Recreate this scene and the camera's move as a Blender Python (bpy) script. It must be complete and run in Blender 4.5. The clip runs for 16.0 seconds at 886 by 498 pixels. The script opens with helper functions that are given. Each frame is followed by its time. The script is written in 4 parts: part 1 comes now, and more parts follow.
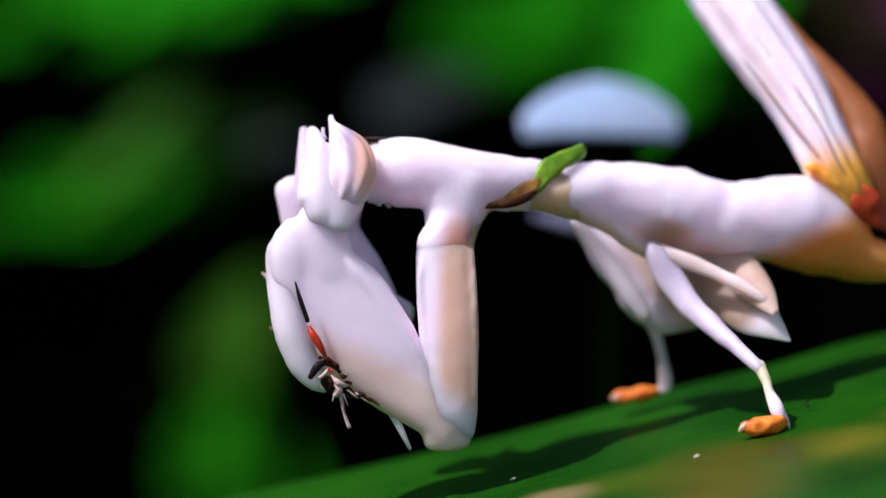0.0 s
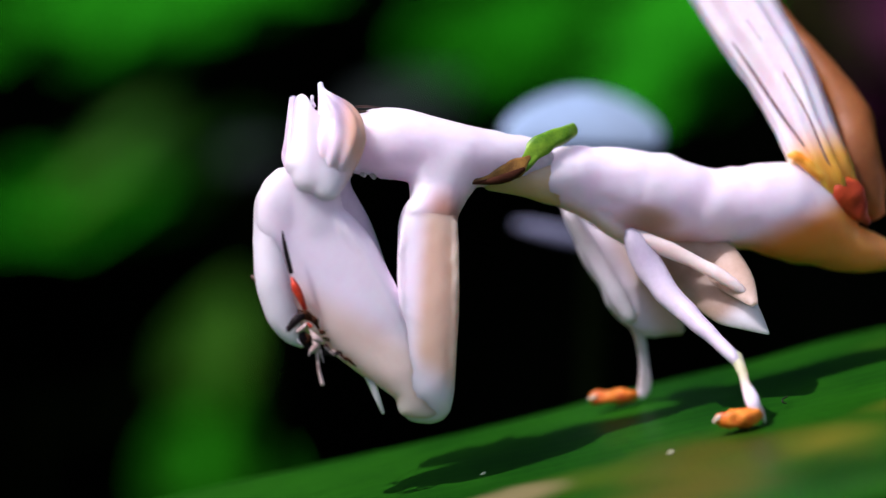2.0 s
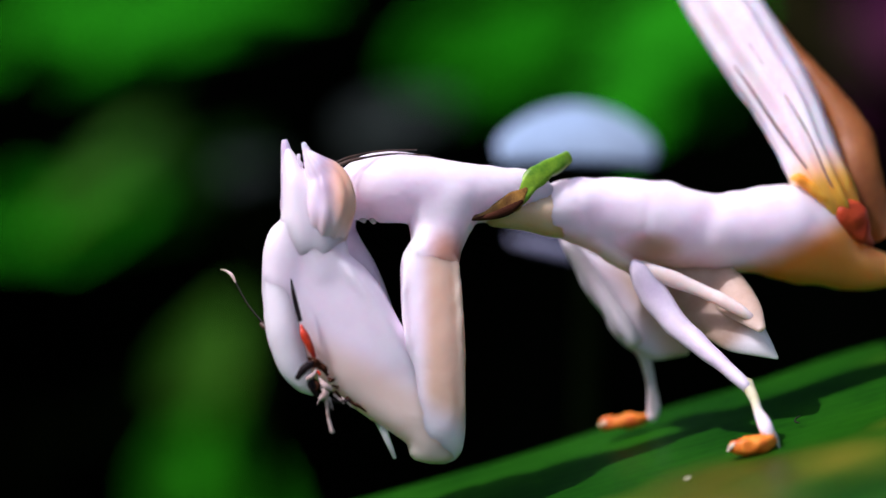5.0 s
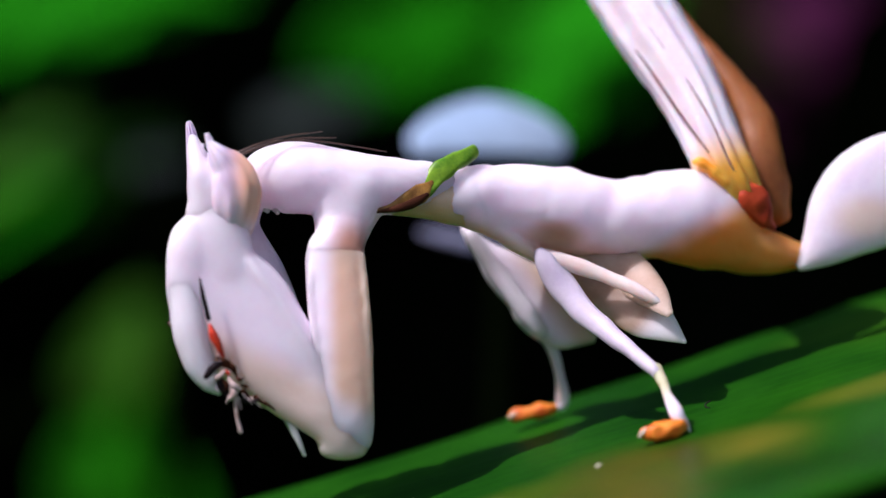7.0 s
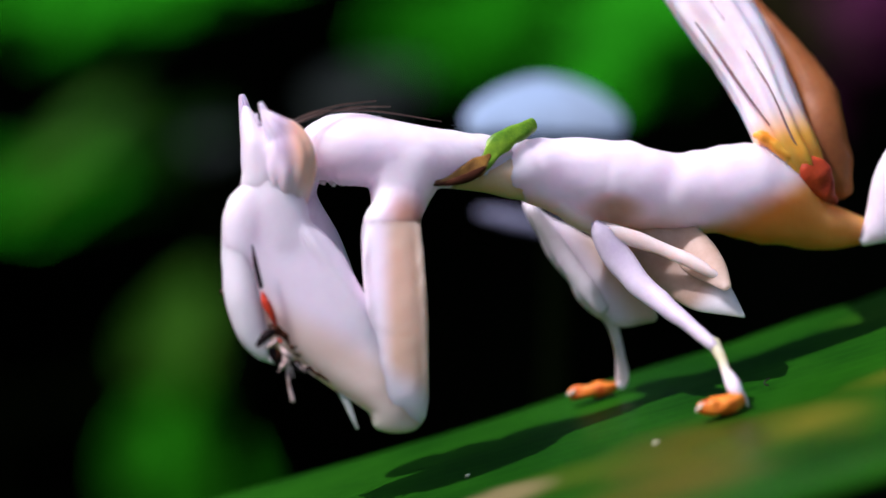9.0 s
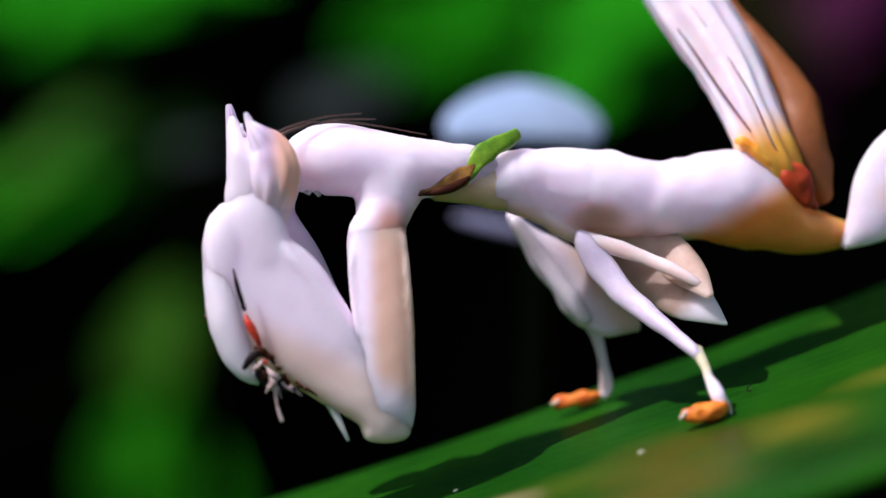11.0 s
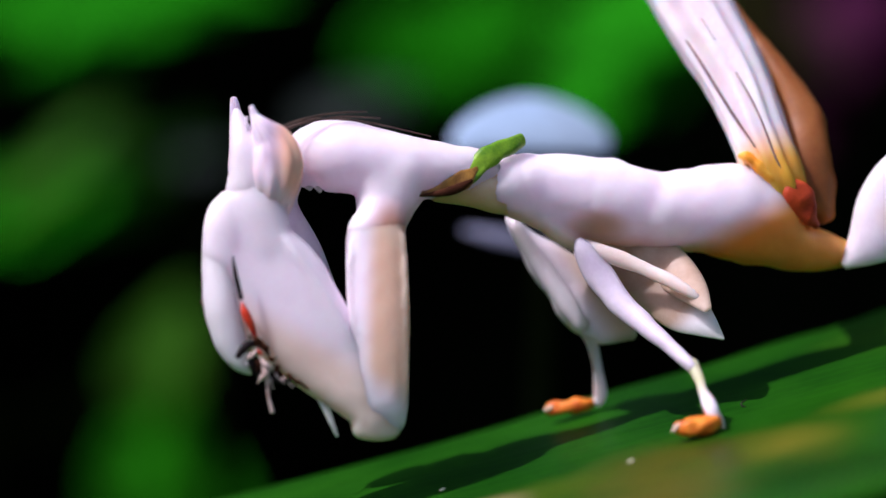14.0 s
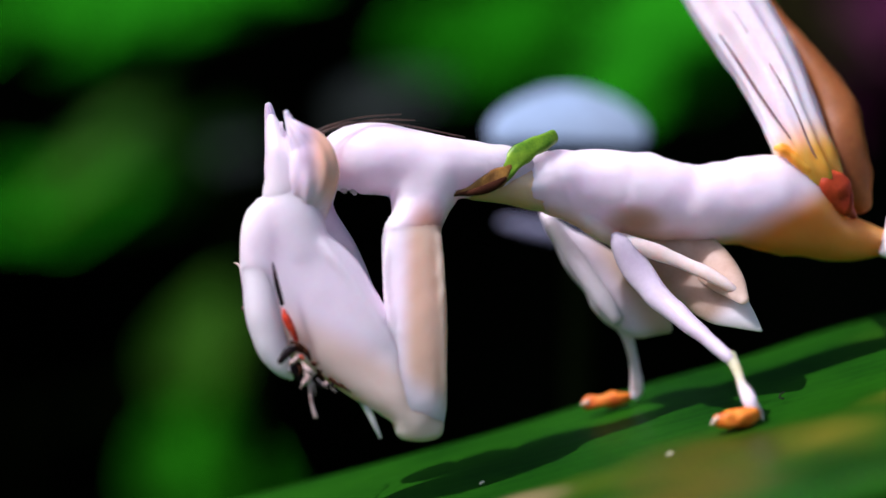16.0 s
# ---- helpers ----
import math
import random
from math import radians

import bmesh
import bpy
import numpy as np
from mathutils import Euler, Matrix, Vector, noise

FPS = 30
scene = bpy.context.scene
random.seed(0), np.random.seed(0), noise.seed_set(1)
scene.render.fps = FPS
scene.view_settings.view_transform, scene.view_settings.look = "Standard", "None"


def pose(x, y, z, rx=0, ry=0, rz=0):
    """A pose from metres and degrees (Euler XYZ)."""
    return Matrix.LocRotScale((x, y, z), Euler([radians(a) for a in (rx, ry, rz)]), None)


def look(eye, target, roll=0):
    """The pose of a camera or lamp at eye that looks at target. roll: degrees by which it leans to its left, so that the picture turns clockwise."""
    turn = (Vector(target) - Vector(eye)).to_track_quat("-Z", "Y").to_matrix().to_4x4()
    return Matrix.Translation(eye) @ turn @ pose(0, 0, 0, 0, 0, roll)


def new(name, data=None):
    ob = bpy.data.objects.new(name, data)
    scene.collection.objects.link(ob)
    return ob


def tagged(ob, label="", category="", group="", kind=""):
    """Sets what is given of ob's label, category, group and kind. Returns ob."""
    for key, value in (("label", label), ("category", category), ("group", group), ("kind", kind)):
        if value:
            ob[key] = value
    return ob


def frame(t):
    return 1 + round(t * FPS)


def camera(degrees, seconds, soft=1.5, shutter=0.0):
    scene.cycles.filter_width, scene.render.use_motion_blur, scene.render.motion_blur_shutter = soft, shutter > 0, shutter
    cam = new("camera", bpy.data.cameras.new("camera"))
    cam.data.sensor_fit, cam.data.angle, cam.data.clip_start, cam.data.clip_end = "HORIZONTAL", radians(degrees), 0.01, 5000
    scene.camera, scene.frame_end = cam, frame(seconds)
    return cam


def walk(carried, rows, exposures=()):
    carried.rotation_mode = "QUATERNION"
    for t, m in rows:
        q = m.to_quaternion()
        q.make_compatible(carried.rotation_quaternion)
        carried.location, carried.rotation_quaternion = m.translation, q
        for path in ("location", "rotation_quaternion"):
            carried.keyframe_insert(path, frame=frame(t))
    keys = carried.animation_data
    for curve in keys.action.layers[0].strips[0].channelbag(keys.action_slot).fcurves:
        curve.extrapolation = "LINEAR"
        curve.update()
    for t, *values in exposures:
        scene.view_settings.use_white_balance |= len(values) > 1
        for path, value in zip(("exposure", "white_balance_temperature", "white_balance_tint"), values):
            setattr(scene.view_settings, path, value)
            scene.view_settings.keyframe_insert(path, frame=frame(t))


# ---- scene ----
# The camera looks level at a mantis about 14 cm away through a long macro lens.
cam = camera(20.0, 16.0, soft=1.5)
cam.data.dof.use_dof = True
cam.data.dof.focus_distance = 0.1410
cam.data.dof.aperture_fstop = 17.0
walk(cam, [
    (0.0, look((0, -0.14178, 0), (-0.00316, 0, 0.00011))),
    (0.5, look((0, -0.14178, 0), (-0.00363, 0, 0.00111))),
    (1.0, look((0, -0.14178, 0), (-0.00409, 0, 0.00133))),
    (1.5, look((0, -0.14178, 0), (-0.00234, 0, 0.00096))),
    (2.0, look((0, -0.14178, 0), (-0.00209, 0, 0.00069))),
    (2.5, look((0, -0.14178, 0), (-0.00188, 0, 0.00071))),
    (3.0, look((0, -0.14178, 0), (-0.00215, 0, 0.00154))),
    (3.5, look((0, -0.14178, 0), (-0.00154, 0, 0.00198))),
    (3.7, look((0, -0.14178, 0), (-0.00190, 0, 0.00146))),
    (5.8, look((0, -0.14178, 0), (-0.00132, 0, 0.00171))),
    (6.0, look((0, -0.14178, 0), (-0.00086, 0, 0.00183))),
    (6.5, look((0, -0.14178, 0), (0.00148, 0, 0.00129))),
    (7.0, look((0, -0.14178, 0), (0.00324, 0, 0.00116))),
    (7.5, look((0, -0.14178, 0), (0.00305, 0, 0.00080))),
    (8.0, look((0, -0.14178, 0), (0.00175, 0, 0.00107))),
    (8.5, look((0, -0.14178, 0), (0.00146, 0, 0.00107))),
    (9.0, look((0, -0.14178, 0), (0.00000, 0, -0.00000))),
    (9.2, look((0, -0.14178, 0), (-0.00058, 0, 0.00015))),
    (11.5, look((0, -0.14178, 0), (0.00153, 0, 0.00029))),
    (12.0, look((0, -0.14178, 0), (0.00127, 0, 0.00053))),
    (12.5, look((0, -0.14178, 0), (0.00156, 0, 0.00126))),
    (13.0, look((0, -0.14178, 0), (0.00105, 0, 0.00085))),
    (13.5, look((0, -0.14178, 0), (0.00114, 0, 0.00134))),
    (14.0, look((0, -0.14178, 0), (0.00080, 0, 0.00102))),
    (14.5, look((0, -0.14178, 0), (0.00022, 0, 0.00122))),
    (15.0, look((0, -0.14178, 0), (-0.00073, 0, 0.00085))),
    (15.5, look((0, -0.14178, 0), (-0.00066, 0, 0.00095))),
    (16.0, look((0, -0.14178, 0), (-0.00129, 0, 0.00054))),
], exposures=[(0.0, 0.20, 6400, 27), (16.0, 0.20, 6400, 27)])

# ---- light: high sun from the camera's side, open sky ----
world = bpy.data.worlds.new("sky")
scene.world = world
world.use_nodes = True
sky = world.node_tree.nodes.new("ShaderNodeTexSky")
sky.sky_type = "NISHITA"
sky.sun_disc = False
sky.dust_density = 2.0
sky.ozone_density = 0.7
SUN_DIR = Vector((-0.64, -0.34, 1.0)).normalized()
sky.sun_elevation = math.asin(SUN_DIR.z)
sky.sun_rotation = math.atan2(SUN_DIR.x, SUN_DIR.y)
background = world.node_tree.nodes["Background"]
background.inputs["Strength"].default_value = 0.115
world.node_tree.links.new(sky.outputs["Color"], background.inputs["Color"])
sun_data = bpy.data.lights.new("sun", "SUN")
sun_data.energy = 3.75
sun_data.angle = radians(0.6)
sun_data.color = (1.0, 0.96, 0.96)
sun = new("sun", sun_data)
sun.matrix_world = look(SUN_DIR * 3, (0, 0, 0))

MM = 0.001


# ---- the plane of the long leaf (mm) ----
LEAF_Z0, LEAF_AX, LEAF_BY = -12.53, 0.2915, 0.114


def leaf_height(x, y):
    return LEAF_Z0 + LEAF_AX * x + LEAF_BY * y


# ---- materials ----
def skin(name, dark, light, size=2.0, rough=0.5, sss=0.0, bump=0.1, fine=9.0, spec=0.4, deep=3.0,
         spread=(1.0, 0.62, 0.50)):
    """Two colours mixed by noise at two scales (size in mm), with fine relief."""
    mat = bpy.data.materials.new(name)
    mat.use_nodes = True
    nt = mat.node_tree
    bsdf = nt.nodes["Principled BSDF"]
    tc = nt.nodes.new("ShaderNodeTexCoord")
    big = nt.nodes.new("ShaderNodeTexNoise")
    big.inputs["Scale"].default_value = 1000.0 / size
    big.inputs["Detail"].default_value = 5
    small = nt.nodes.new("ShaderNodeTexNoise")
    small.inputs["Scale"].default_value = 1000.0 * fine / size
    small.inputs["Detail"].default_value = 3
    nt.links.new(tc.outputs["Object"], big.inputs["Vector"])
    nt.links.new(tc.outputs["Object"], small.inputs["Vector"])
    add = nt.nodes.new("ShaderNodeMath")
    add.operation = "MULTIPLY_ADD"
    add.inputs[1].default_value = 0.3
    nt.links.new(small.outputs["Fac"], add.inputs[0])
    nt.links.new(big.outputs["Fac"], add.inputs[2])
    ramp = nt.nodes.new("ShaderNodeValToRGB")
    ramp.color_ramp.elements[0].position = 0.45
    ramp.color_ramp.elements[0].color = (*dark, 1)
    ramp.color_ramp.elements[1].position = 0.85
    ramp.color_ramp.elements[1].color = (*light, 1)
    nt.links.new(add.outputs[0], ramp.inputs["Fac"])
    nt.links.new(ramp.outputs["Color"], bsdf.inputs["Base Color"])
    bsdf.inputs["Roughness"].default_value = rough
    bsdf.inputs["Specular IOR Level"].default_value = spec
    if sss:
        bsdf.inputs["Subsurface Weight"].default_value = sss
        bsdf.inputs["Subsurface Radius"].default_value = spread
        bsdf.inputs["Subsurface Scale"].default_value = deep * MM
    if bump:
        bp = nt.nodes.new("ShaderNodeBump")
        bp.inputs["Strength"].default_value = bump
        bp.inputs["Distance"].default_value = 0.00012
        nt.links.new(add.outputs[0], bp.inputs["Height"])
        nt.links.new(bp.outputs["Normal"], bsdf.inputs["Normal"])
    return mat


def graded(mat, colour, start, stop):
    """Lets the material pass over into another colour along a line from start to stop (mm, in the object's space)."""
    nt = mat.node_tree
    bsdf = nt.nodes["Principled BSDF"]
    old = bsdf.inputs["Base Color"].links[0].from_socket
    tc = nt.nodes.new("ShaderNodeTexCoord")
    way = (Vector(stop) - Vector(start)) * MM
    sub = nt.nodes.new("ShaderNodeVectorMath")
    sub.operation = "SUBTRACT"
    sub.inputs[1].default_value = Vector(start) * MM
    dot = nt.nodes.new("ShaderNodeVectorMath")
    dot.operation = "DOT_PRODUCT"
    dot.inputs[1].default_value = way / way.length_squared
    rng = nt.nodes.new("ShaderNodeMapRange")
    rng.interpolation_type = "SMOOTHSTEP"
    mix = nt.nodes.new("ShaderNodeMix")
    mix.data_type = "RGBA"
    nt.links.new(tc.outputs["Object"], sub.inputs[0])
    nt.links.new(sub.outputs[0], dot.inputs[0])
    nt.links.new(dot.outputs["Value"], rng.inputs["Value"])
    nt.links.new(rng.outputs["Result"], mix.inputs["Factor"])
    nt.links.new(old, mix.inputs["A"])
    mix.inputs["B"].default_value = (*colour, 1)
    nt.links.new(mix.outputs["Result"], bsdf.inputs["Base Color"])
    return mat


def spotted(mat, colour, place, radius, strength=0.9):
    """Adds a soft-rimmed patch of another colour about a place (mm, in the object's space; radius in three directions)."""
    nt = mat.node_tree
    bsdf = nt.nodes["Principled BSDF"]
    old = bsdf.inputs["Base Color"].links[0].from_socket
    tc = nt.nodes.new("ShaderNodeTexCoord")
    mp = nt.nodes.new("ShaderNodeMapping")
    mp.vector_type = "TEXTURE"
    mp.inputs["Location"].default_value = Vector(place) * MM
    mp.inputs["Scale"].default_value = Vector(radius) * MM
    far = nt.nodes.new("ShaderNodeVectorMath")
    far.operation = "LENGTH"
    rng = nt.nodes.new("ShaderNodeMapRange")
    rng.interpolation_type = "SMOOTHSTEP"
    rng.inputs["From Min"].default_value = 1.0
    rng.inputs["From Max"].default_value = 0.25
    rng.inputs["To Max"].default_value = strength
    mix = nt.nodes.new("ShaderNodeMix")
    mix.data_type = "RGBA"
    mix.inputs["B"].default_value = (*colour, 1)
    nt.links.new(tc.outputs["Object"], mp.inputs["Vector"])
    nt.links.new(mp.outputs["Vector"], far.inputs[0])
    nt.links.new(far.outputs["Value"], rng.inputs["Value"])
    nt.links.new(rng.outputs["Result"], mix.inputs["Factor"])
    nt.links.new(old, mix.inputs["A"])
    nt.links.new(mix.outputs["Result"], bsdf.inputs["Base Color"])
    return mat


WHITE = ((0.92, 0.78, 0.91), (0.96, 0.83, 0.95))
white = skin("mantis_white", *WHITE, size=3.0, rough=0.45, sss=0.9, bump=0.25, deep=3.0, spread=(1.0, 0.85, 0.88))
leg_white = skin("leg_white", (0.84, 0.70, 0.86), (0.95, 0.83, 0.98), size=2.0, rough=0.45, sss=0.85, bump=0.25, deep=2.0, spread=(1.0, 0.88, 0.92))
peach = skin("peach_side", (0.22, 0.065, 0.010), (0.34, 0.12, 0.026), size=3.0, rough=0.5, sss=0.7, bump=0.25, deep=0.8)
cream = skin("cream_membrane", (0.99, 0.54, 0.32), (1.0, 0.63, 0.40), size=1.5, rough=0.45, sss=0.7, bump=0.3, deep=2.0, spread=(1.0, 0.75, 0.5))
orange = skin("orange_band", (0.92, 0.34, 0.02), (0.96, 0.55, 0.07), size=1.2, rough=0.45, sss=0.3, deep=0.4, bump=0.3)
red_orange = skin("red_orange", (0.24, 0.014, 0.004), (0.62, 0.07, 0.012), size=1.6, rough=0.5, sss=0.0, bump=0.3)
foot_orange = skin("foot_orange", (0.70, 0.07, 0.004), (0.94, 0.34, 0.03), size=0.8, rough=0.5, sss=0.3, deep=0.3, bump=0.3)
# leg white dimmed to lilac: the body's shade put into the colour
shin_shade = skin("shin_shade", (0.60, 0.52, 0.66), (0.74, 0.66, 0.80), size=2.0, rough=0.45, sss=0.8, bump=0.25, deep=1.6, spread=(1.0, 0.88, 0.92))
ridge_pink = skin("ridge_pink", (0.80, 0.60, 0.56), (0.90, 0.72, 0.68), size=1.2, rough=0.5, sss=0.8, bump=0.3, deep=1.2)
ankle_green = skin("ankle_green", (0.42, 0.44, 0.18), (0.70, 0.68, 0.50), size=0.8, rough=0.5, sss=0.5, bump=0.3, deep=0.4)
tan_shade = skin("tan_shade", (0.44, 0.28, 0.20), (0.56, 0.38, 0.29), size=2.0, rough=0.5, sss=0.7, bump=0.25, deep=3.5, spread=(1.0, 0.9, 0.9))
collar_green = skin("collar_green", (0.05, 0.20, 0.004), (0.26, 0.50, 0.02), size=1.4, rough=0.4, bump=0.4)
collar_brown = skin("collar_brown", (0.14, 0.055, 0.008), (0.48, 0.25, 0.04), size=0.9, rough=0.45, bump=0.5)
dark_brown = skin("dark_brown", (0.03, 0.010, 0.005), (0.07, 0.024, 0.012), size=0.8, rough=0.8, spec=0.05)
groove_brown = skin("groove_brown", (0.16, 0.08, 0.08), (0.30, 0.18, 0.17), size=0.8, rough=0.6)
antenna_brown = skin("antenna_brown", (0.035, 0.018, 0.012), (0.09, 0.05, 0.03), size=1.0)
prey_red = skin("prey_red", (0.30, 0.008, 0.004), (0.85, 0.07, 0.02), size=0.5, rough=0.3, bump=0.3)
prey_black = skin("prey_black", (0.004, 0.003, 0.005), (0.018, 0.009, 0.009), size=0.5, rough=0.55, spec=0.15)
prey_pale = skin("prey_pale", (0.45, 0.30, 0.26), (0.75, 0.62, 0.58), size=0.5)
eye_lilac = skin("eye_lilac", (0.66, 0.55, 0.70), (0.76, 0.66, 0.80), size=1.0, rough=0.35, sss=0.5, deep=0.5)
# white petals tinted blue: a cool highlight put into their colour
petal_blued = skin("petal_blued", (0.22, 0.32, 0.42), (0.34, 0.52, 0.74), size=12, rough=0.5, bump=0.2)
shaded_grey = skin("shaded_grey", (0.13, 0.14, 0.20), (0.22, 0.24, 0.34), size=8, rough=0.6, spec=0.1)
grain_white = skin("grain_white", (0.6, 0.6, 0.4), (0.8, 0.8, 0.6), size=0.5)
leaf_bright = skin("leaf_bright", (0.0010, 0.110, 0.001), (0.0022, 0.310, 0.003), size=40, rough=0.7, spec=0.02)
leaf_olive = skin("leaf_olive", (0.010, 0.100, 0.001), (0.038, 0.210, 0.005), size=25, rough=0.6, spec=0.08)
# the two greens above, dimmed: shade put into the colour
leaf_low = skin("leaf_low", (0.002, 0.055, 0.001), (0.006, 0.185, 0.002), size=30, rough=0.7, spec=0.02)
leaf_olive_dim = skin("leaf_olive_dim", (0.007, 0.055, 0.001), (0.026, 0.120, 0.003), size=25, rough=0.6, spec=0.05)
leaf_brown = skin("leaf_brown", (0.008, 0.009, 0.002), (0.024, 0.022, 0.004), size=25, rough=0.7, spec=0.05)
# grey-green kept this dim in its colour to stand for shaded leaves
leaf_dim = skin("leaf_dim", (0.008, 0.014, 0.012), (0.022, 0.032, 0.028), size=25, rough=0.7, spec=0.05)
leaf_purple = skin("leaf_purple", (0.030, 0.003, 0.020), (0.070, 0.006, 0.045), size=25, rough=0.6, spec=0.05)
# stem green sunk to near-black, so stems vanish against the dark
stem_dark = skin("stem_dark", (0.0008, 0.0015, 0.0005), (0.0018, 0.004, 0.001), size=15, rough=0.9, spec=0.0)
soil = skin("soil", (0.004, 0.003, 0.002), (0.012, 0.010, 0.008), size=60, rough=1.0, bump=0.6, spec=0.0)
shade = skin("undergrowth_shade", (0.0004, 0.0006, 0.0004), (0.0012, 0.002, 0.0012), size=120, rough=1.0, spec=0.0)



def blade_material():
    """The long leaf: fresh green with lengthwise veins, withered olive and tan blotches and a glossy skin."""
    mat = skin("blade_green", (0.0018, 0.038, 0.0015), (0.008, 0.082, 0.003), size=9, rough=0.42, bump=0.2, fine=12, spec=0.03)
    nt = mat.node_tree
    bsdf = nt.nodes["Principled BSDF"]
    tc = nt.nodes.new("ShaderNodeTexCoord")
    warp = nt.nodes.new("ShaderNodeTexNoise")
    warp.inputs["Scale"].default_value = 230
    warp.inputs["Detail"].default_value = 4
    nt.links.new(tc.outputs["Object"], warp.inputs["Vector"])

    def overlay(fac, colour):
        old = bsdf.inputs["Base Color"].links[0].from_socket
        mix = nt.nodes.new("ShaderNodeMix")
        mix.data_type = "RGBA"
        mix.inputs["B"].default_value = (*colour, 1)
        nt.links.new(fac, mix.inputs["Factor"])
        nt.links.new(old, mix.inputs["A"])
        nt.links.new(mix.outputs["Result"], bsdf.inputs["Base Color"])

    def blotch(x, y, rx, ry, colour, soft=0.75, strength=0.9):
        """A withered blotch about a place on the leaf (mm), with an uneven rim."""
        mp = nt.nodes.new("ShaderNodeMapping")
        mp.vector_type = "TEXTURE"
        mp.inputs["Location"].default_value = (Vector((x, y, leaf_height(x, y))) - Vector((75, -8, leaf_height(75, -8)))) * MM
        mp.inputs["Rotation"].default_value = (math.atan(LEAF_BY), -math.atan(LEAF_AX), 0)
        mp.inputs["Scale"].default_value = (rx * MM, ry * MM, 0.02)
        far = nt.nodes.new("ShaderNodeVectorMath")
        far.operation = "LENGTH"
        add = nt.nodes.new("ShaderNodeMath")
        add.operation = "MULTIPLY_ADD"
        add.inputs[1].default_value = 1.1
        rng = nt.nodes.new("ShaderNodeMapRange")
        rng.interpolation_type = "SMOOTHSTEP"
        rng.inputs["From Min"].default_value = 1.55 + soft / 2
        rng.inputs["From Max"].default_value = 1.55 - soft
        rng.inputs["To Max"].default_value = strength
        nt.links.new(tc.outputs["Object"], mp.inputs["Vector"])
        nt.links.new(mp.outputs["Vector"], far.inputs[0])
        nt.links.new(warp.outputs["Fac"], add.inputs[0])
        nt.links.new(far.outputs["Value"], add.inputs[2])
        nt.links.new(add.outputs[0], rng.inputs["Value"])
        overlay(rng.outputs["Result"], colour)

    blotch(7.5, -11.0, 4.2, 3.4, (0.050, 0.090, 0.005), 0.9, 0.75)
    blotch(12.4, -12.0, 3.8, 5.6, (0.078, 0.066, 0.006), 1.1, 0.85)
    blotch(11.5, -19.0, 5.0, 5.0, (0.090, 0.074, 0.008), 1.1, 0.85)
    blotch(18.6, -14.5, 3.2, 4.4, (0.160, 0.140, 0.014), 1.3, 0.75)
    blotch(15.6, -13.0, 1.1, 5.0, (0.030, 0.034, 0.004), 0.8, 0.7)
    blotch(2.6, -11.0, 3.2, 2.3, (0.200, 0.165, 0.075))
    blotch(26.0, -9.5, 5.0, 2.6, (0.090, 0.115, 0.008), 0.9, 0.8)
    blotch(33.0, 8.0, 9.0, 7.0, (0.030, 0.120, 0.004), 0.9, 0.7)
    veins = nt.nodes.new("ShaderNodeTexWave")
    veins.bands_direction = "Y"
    veins.inputs["Scale"].default_value = 210
    veins.inputs["Distortion"].default_value = 0.6
    rng = nt.nodes.new("ShaderNodeMapRange")
    rng.inputs["From Min"].default_value = 0.55
    rng.inputs["From Max"].default_value = 1.0
    rng.inputs["To Max"].default_value = 0.22
    nt.links.new(tc.outputs["Object"], veins.inputs["Vector"])
    nt.links.new(veins.outputs["Fac"], rng.inputs["Value"])
    overlay(rng.outputs["Result"], (0.012, 0.110, 0.004))
    return mat


blade_green = blade_material()


# ---- shapes ----
def spline(stations, steps):
    """Catmull-Rom through stations (tuples of equal length)."""
    a = np.array(stations, float)
    a = np.vstack([2 * a[0] - a[1], a, 2 * a[-1] - a[-2]])
    out = []
    for i in range(1, len(a) - 2):
        for k in range(steps):
            t = k / steps
            p0, p1, p2, p3 = a[i - 1], a[i], a[i + 1], a[i + 2]
            out.append(0.5 * (2 * p1 + (p2 - p0) * t + (2 * p0 - 5 * p1 + 4 * p2 - p3) * t ** 2
                              + (3 * p1 - p0 - 3 * p2 + p3) * t ** 3))
    out.append(a[-2])
    return out


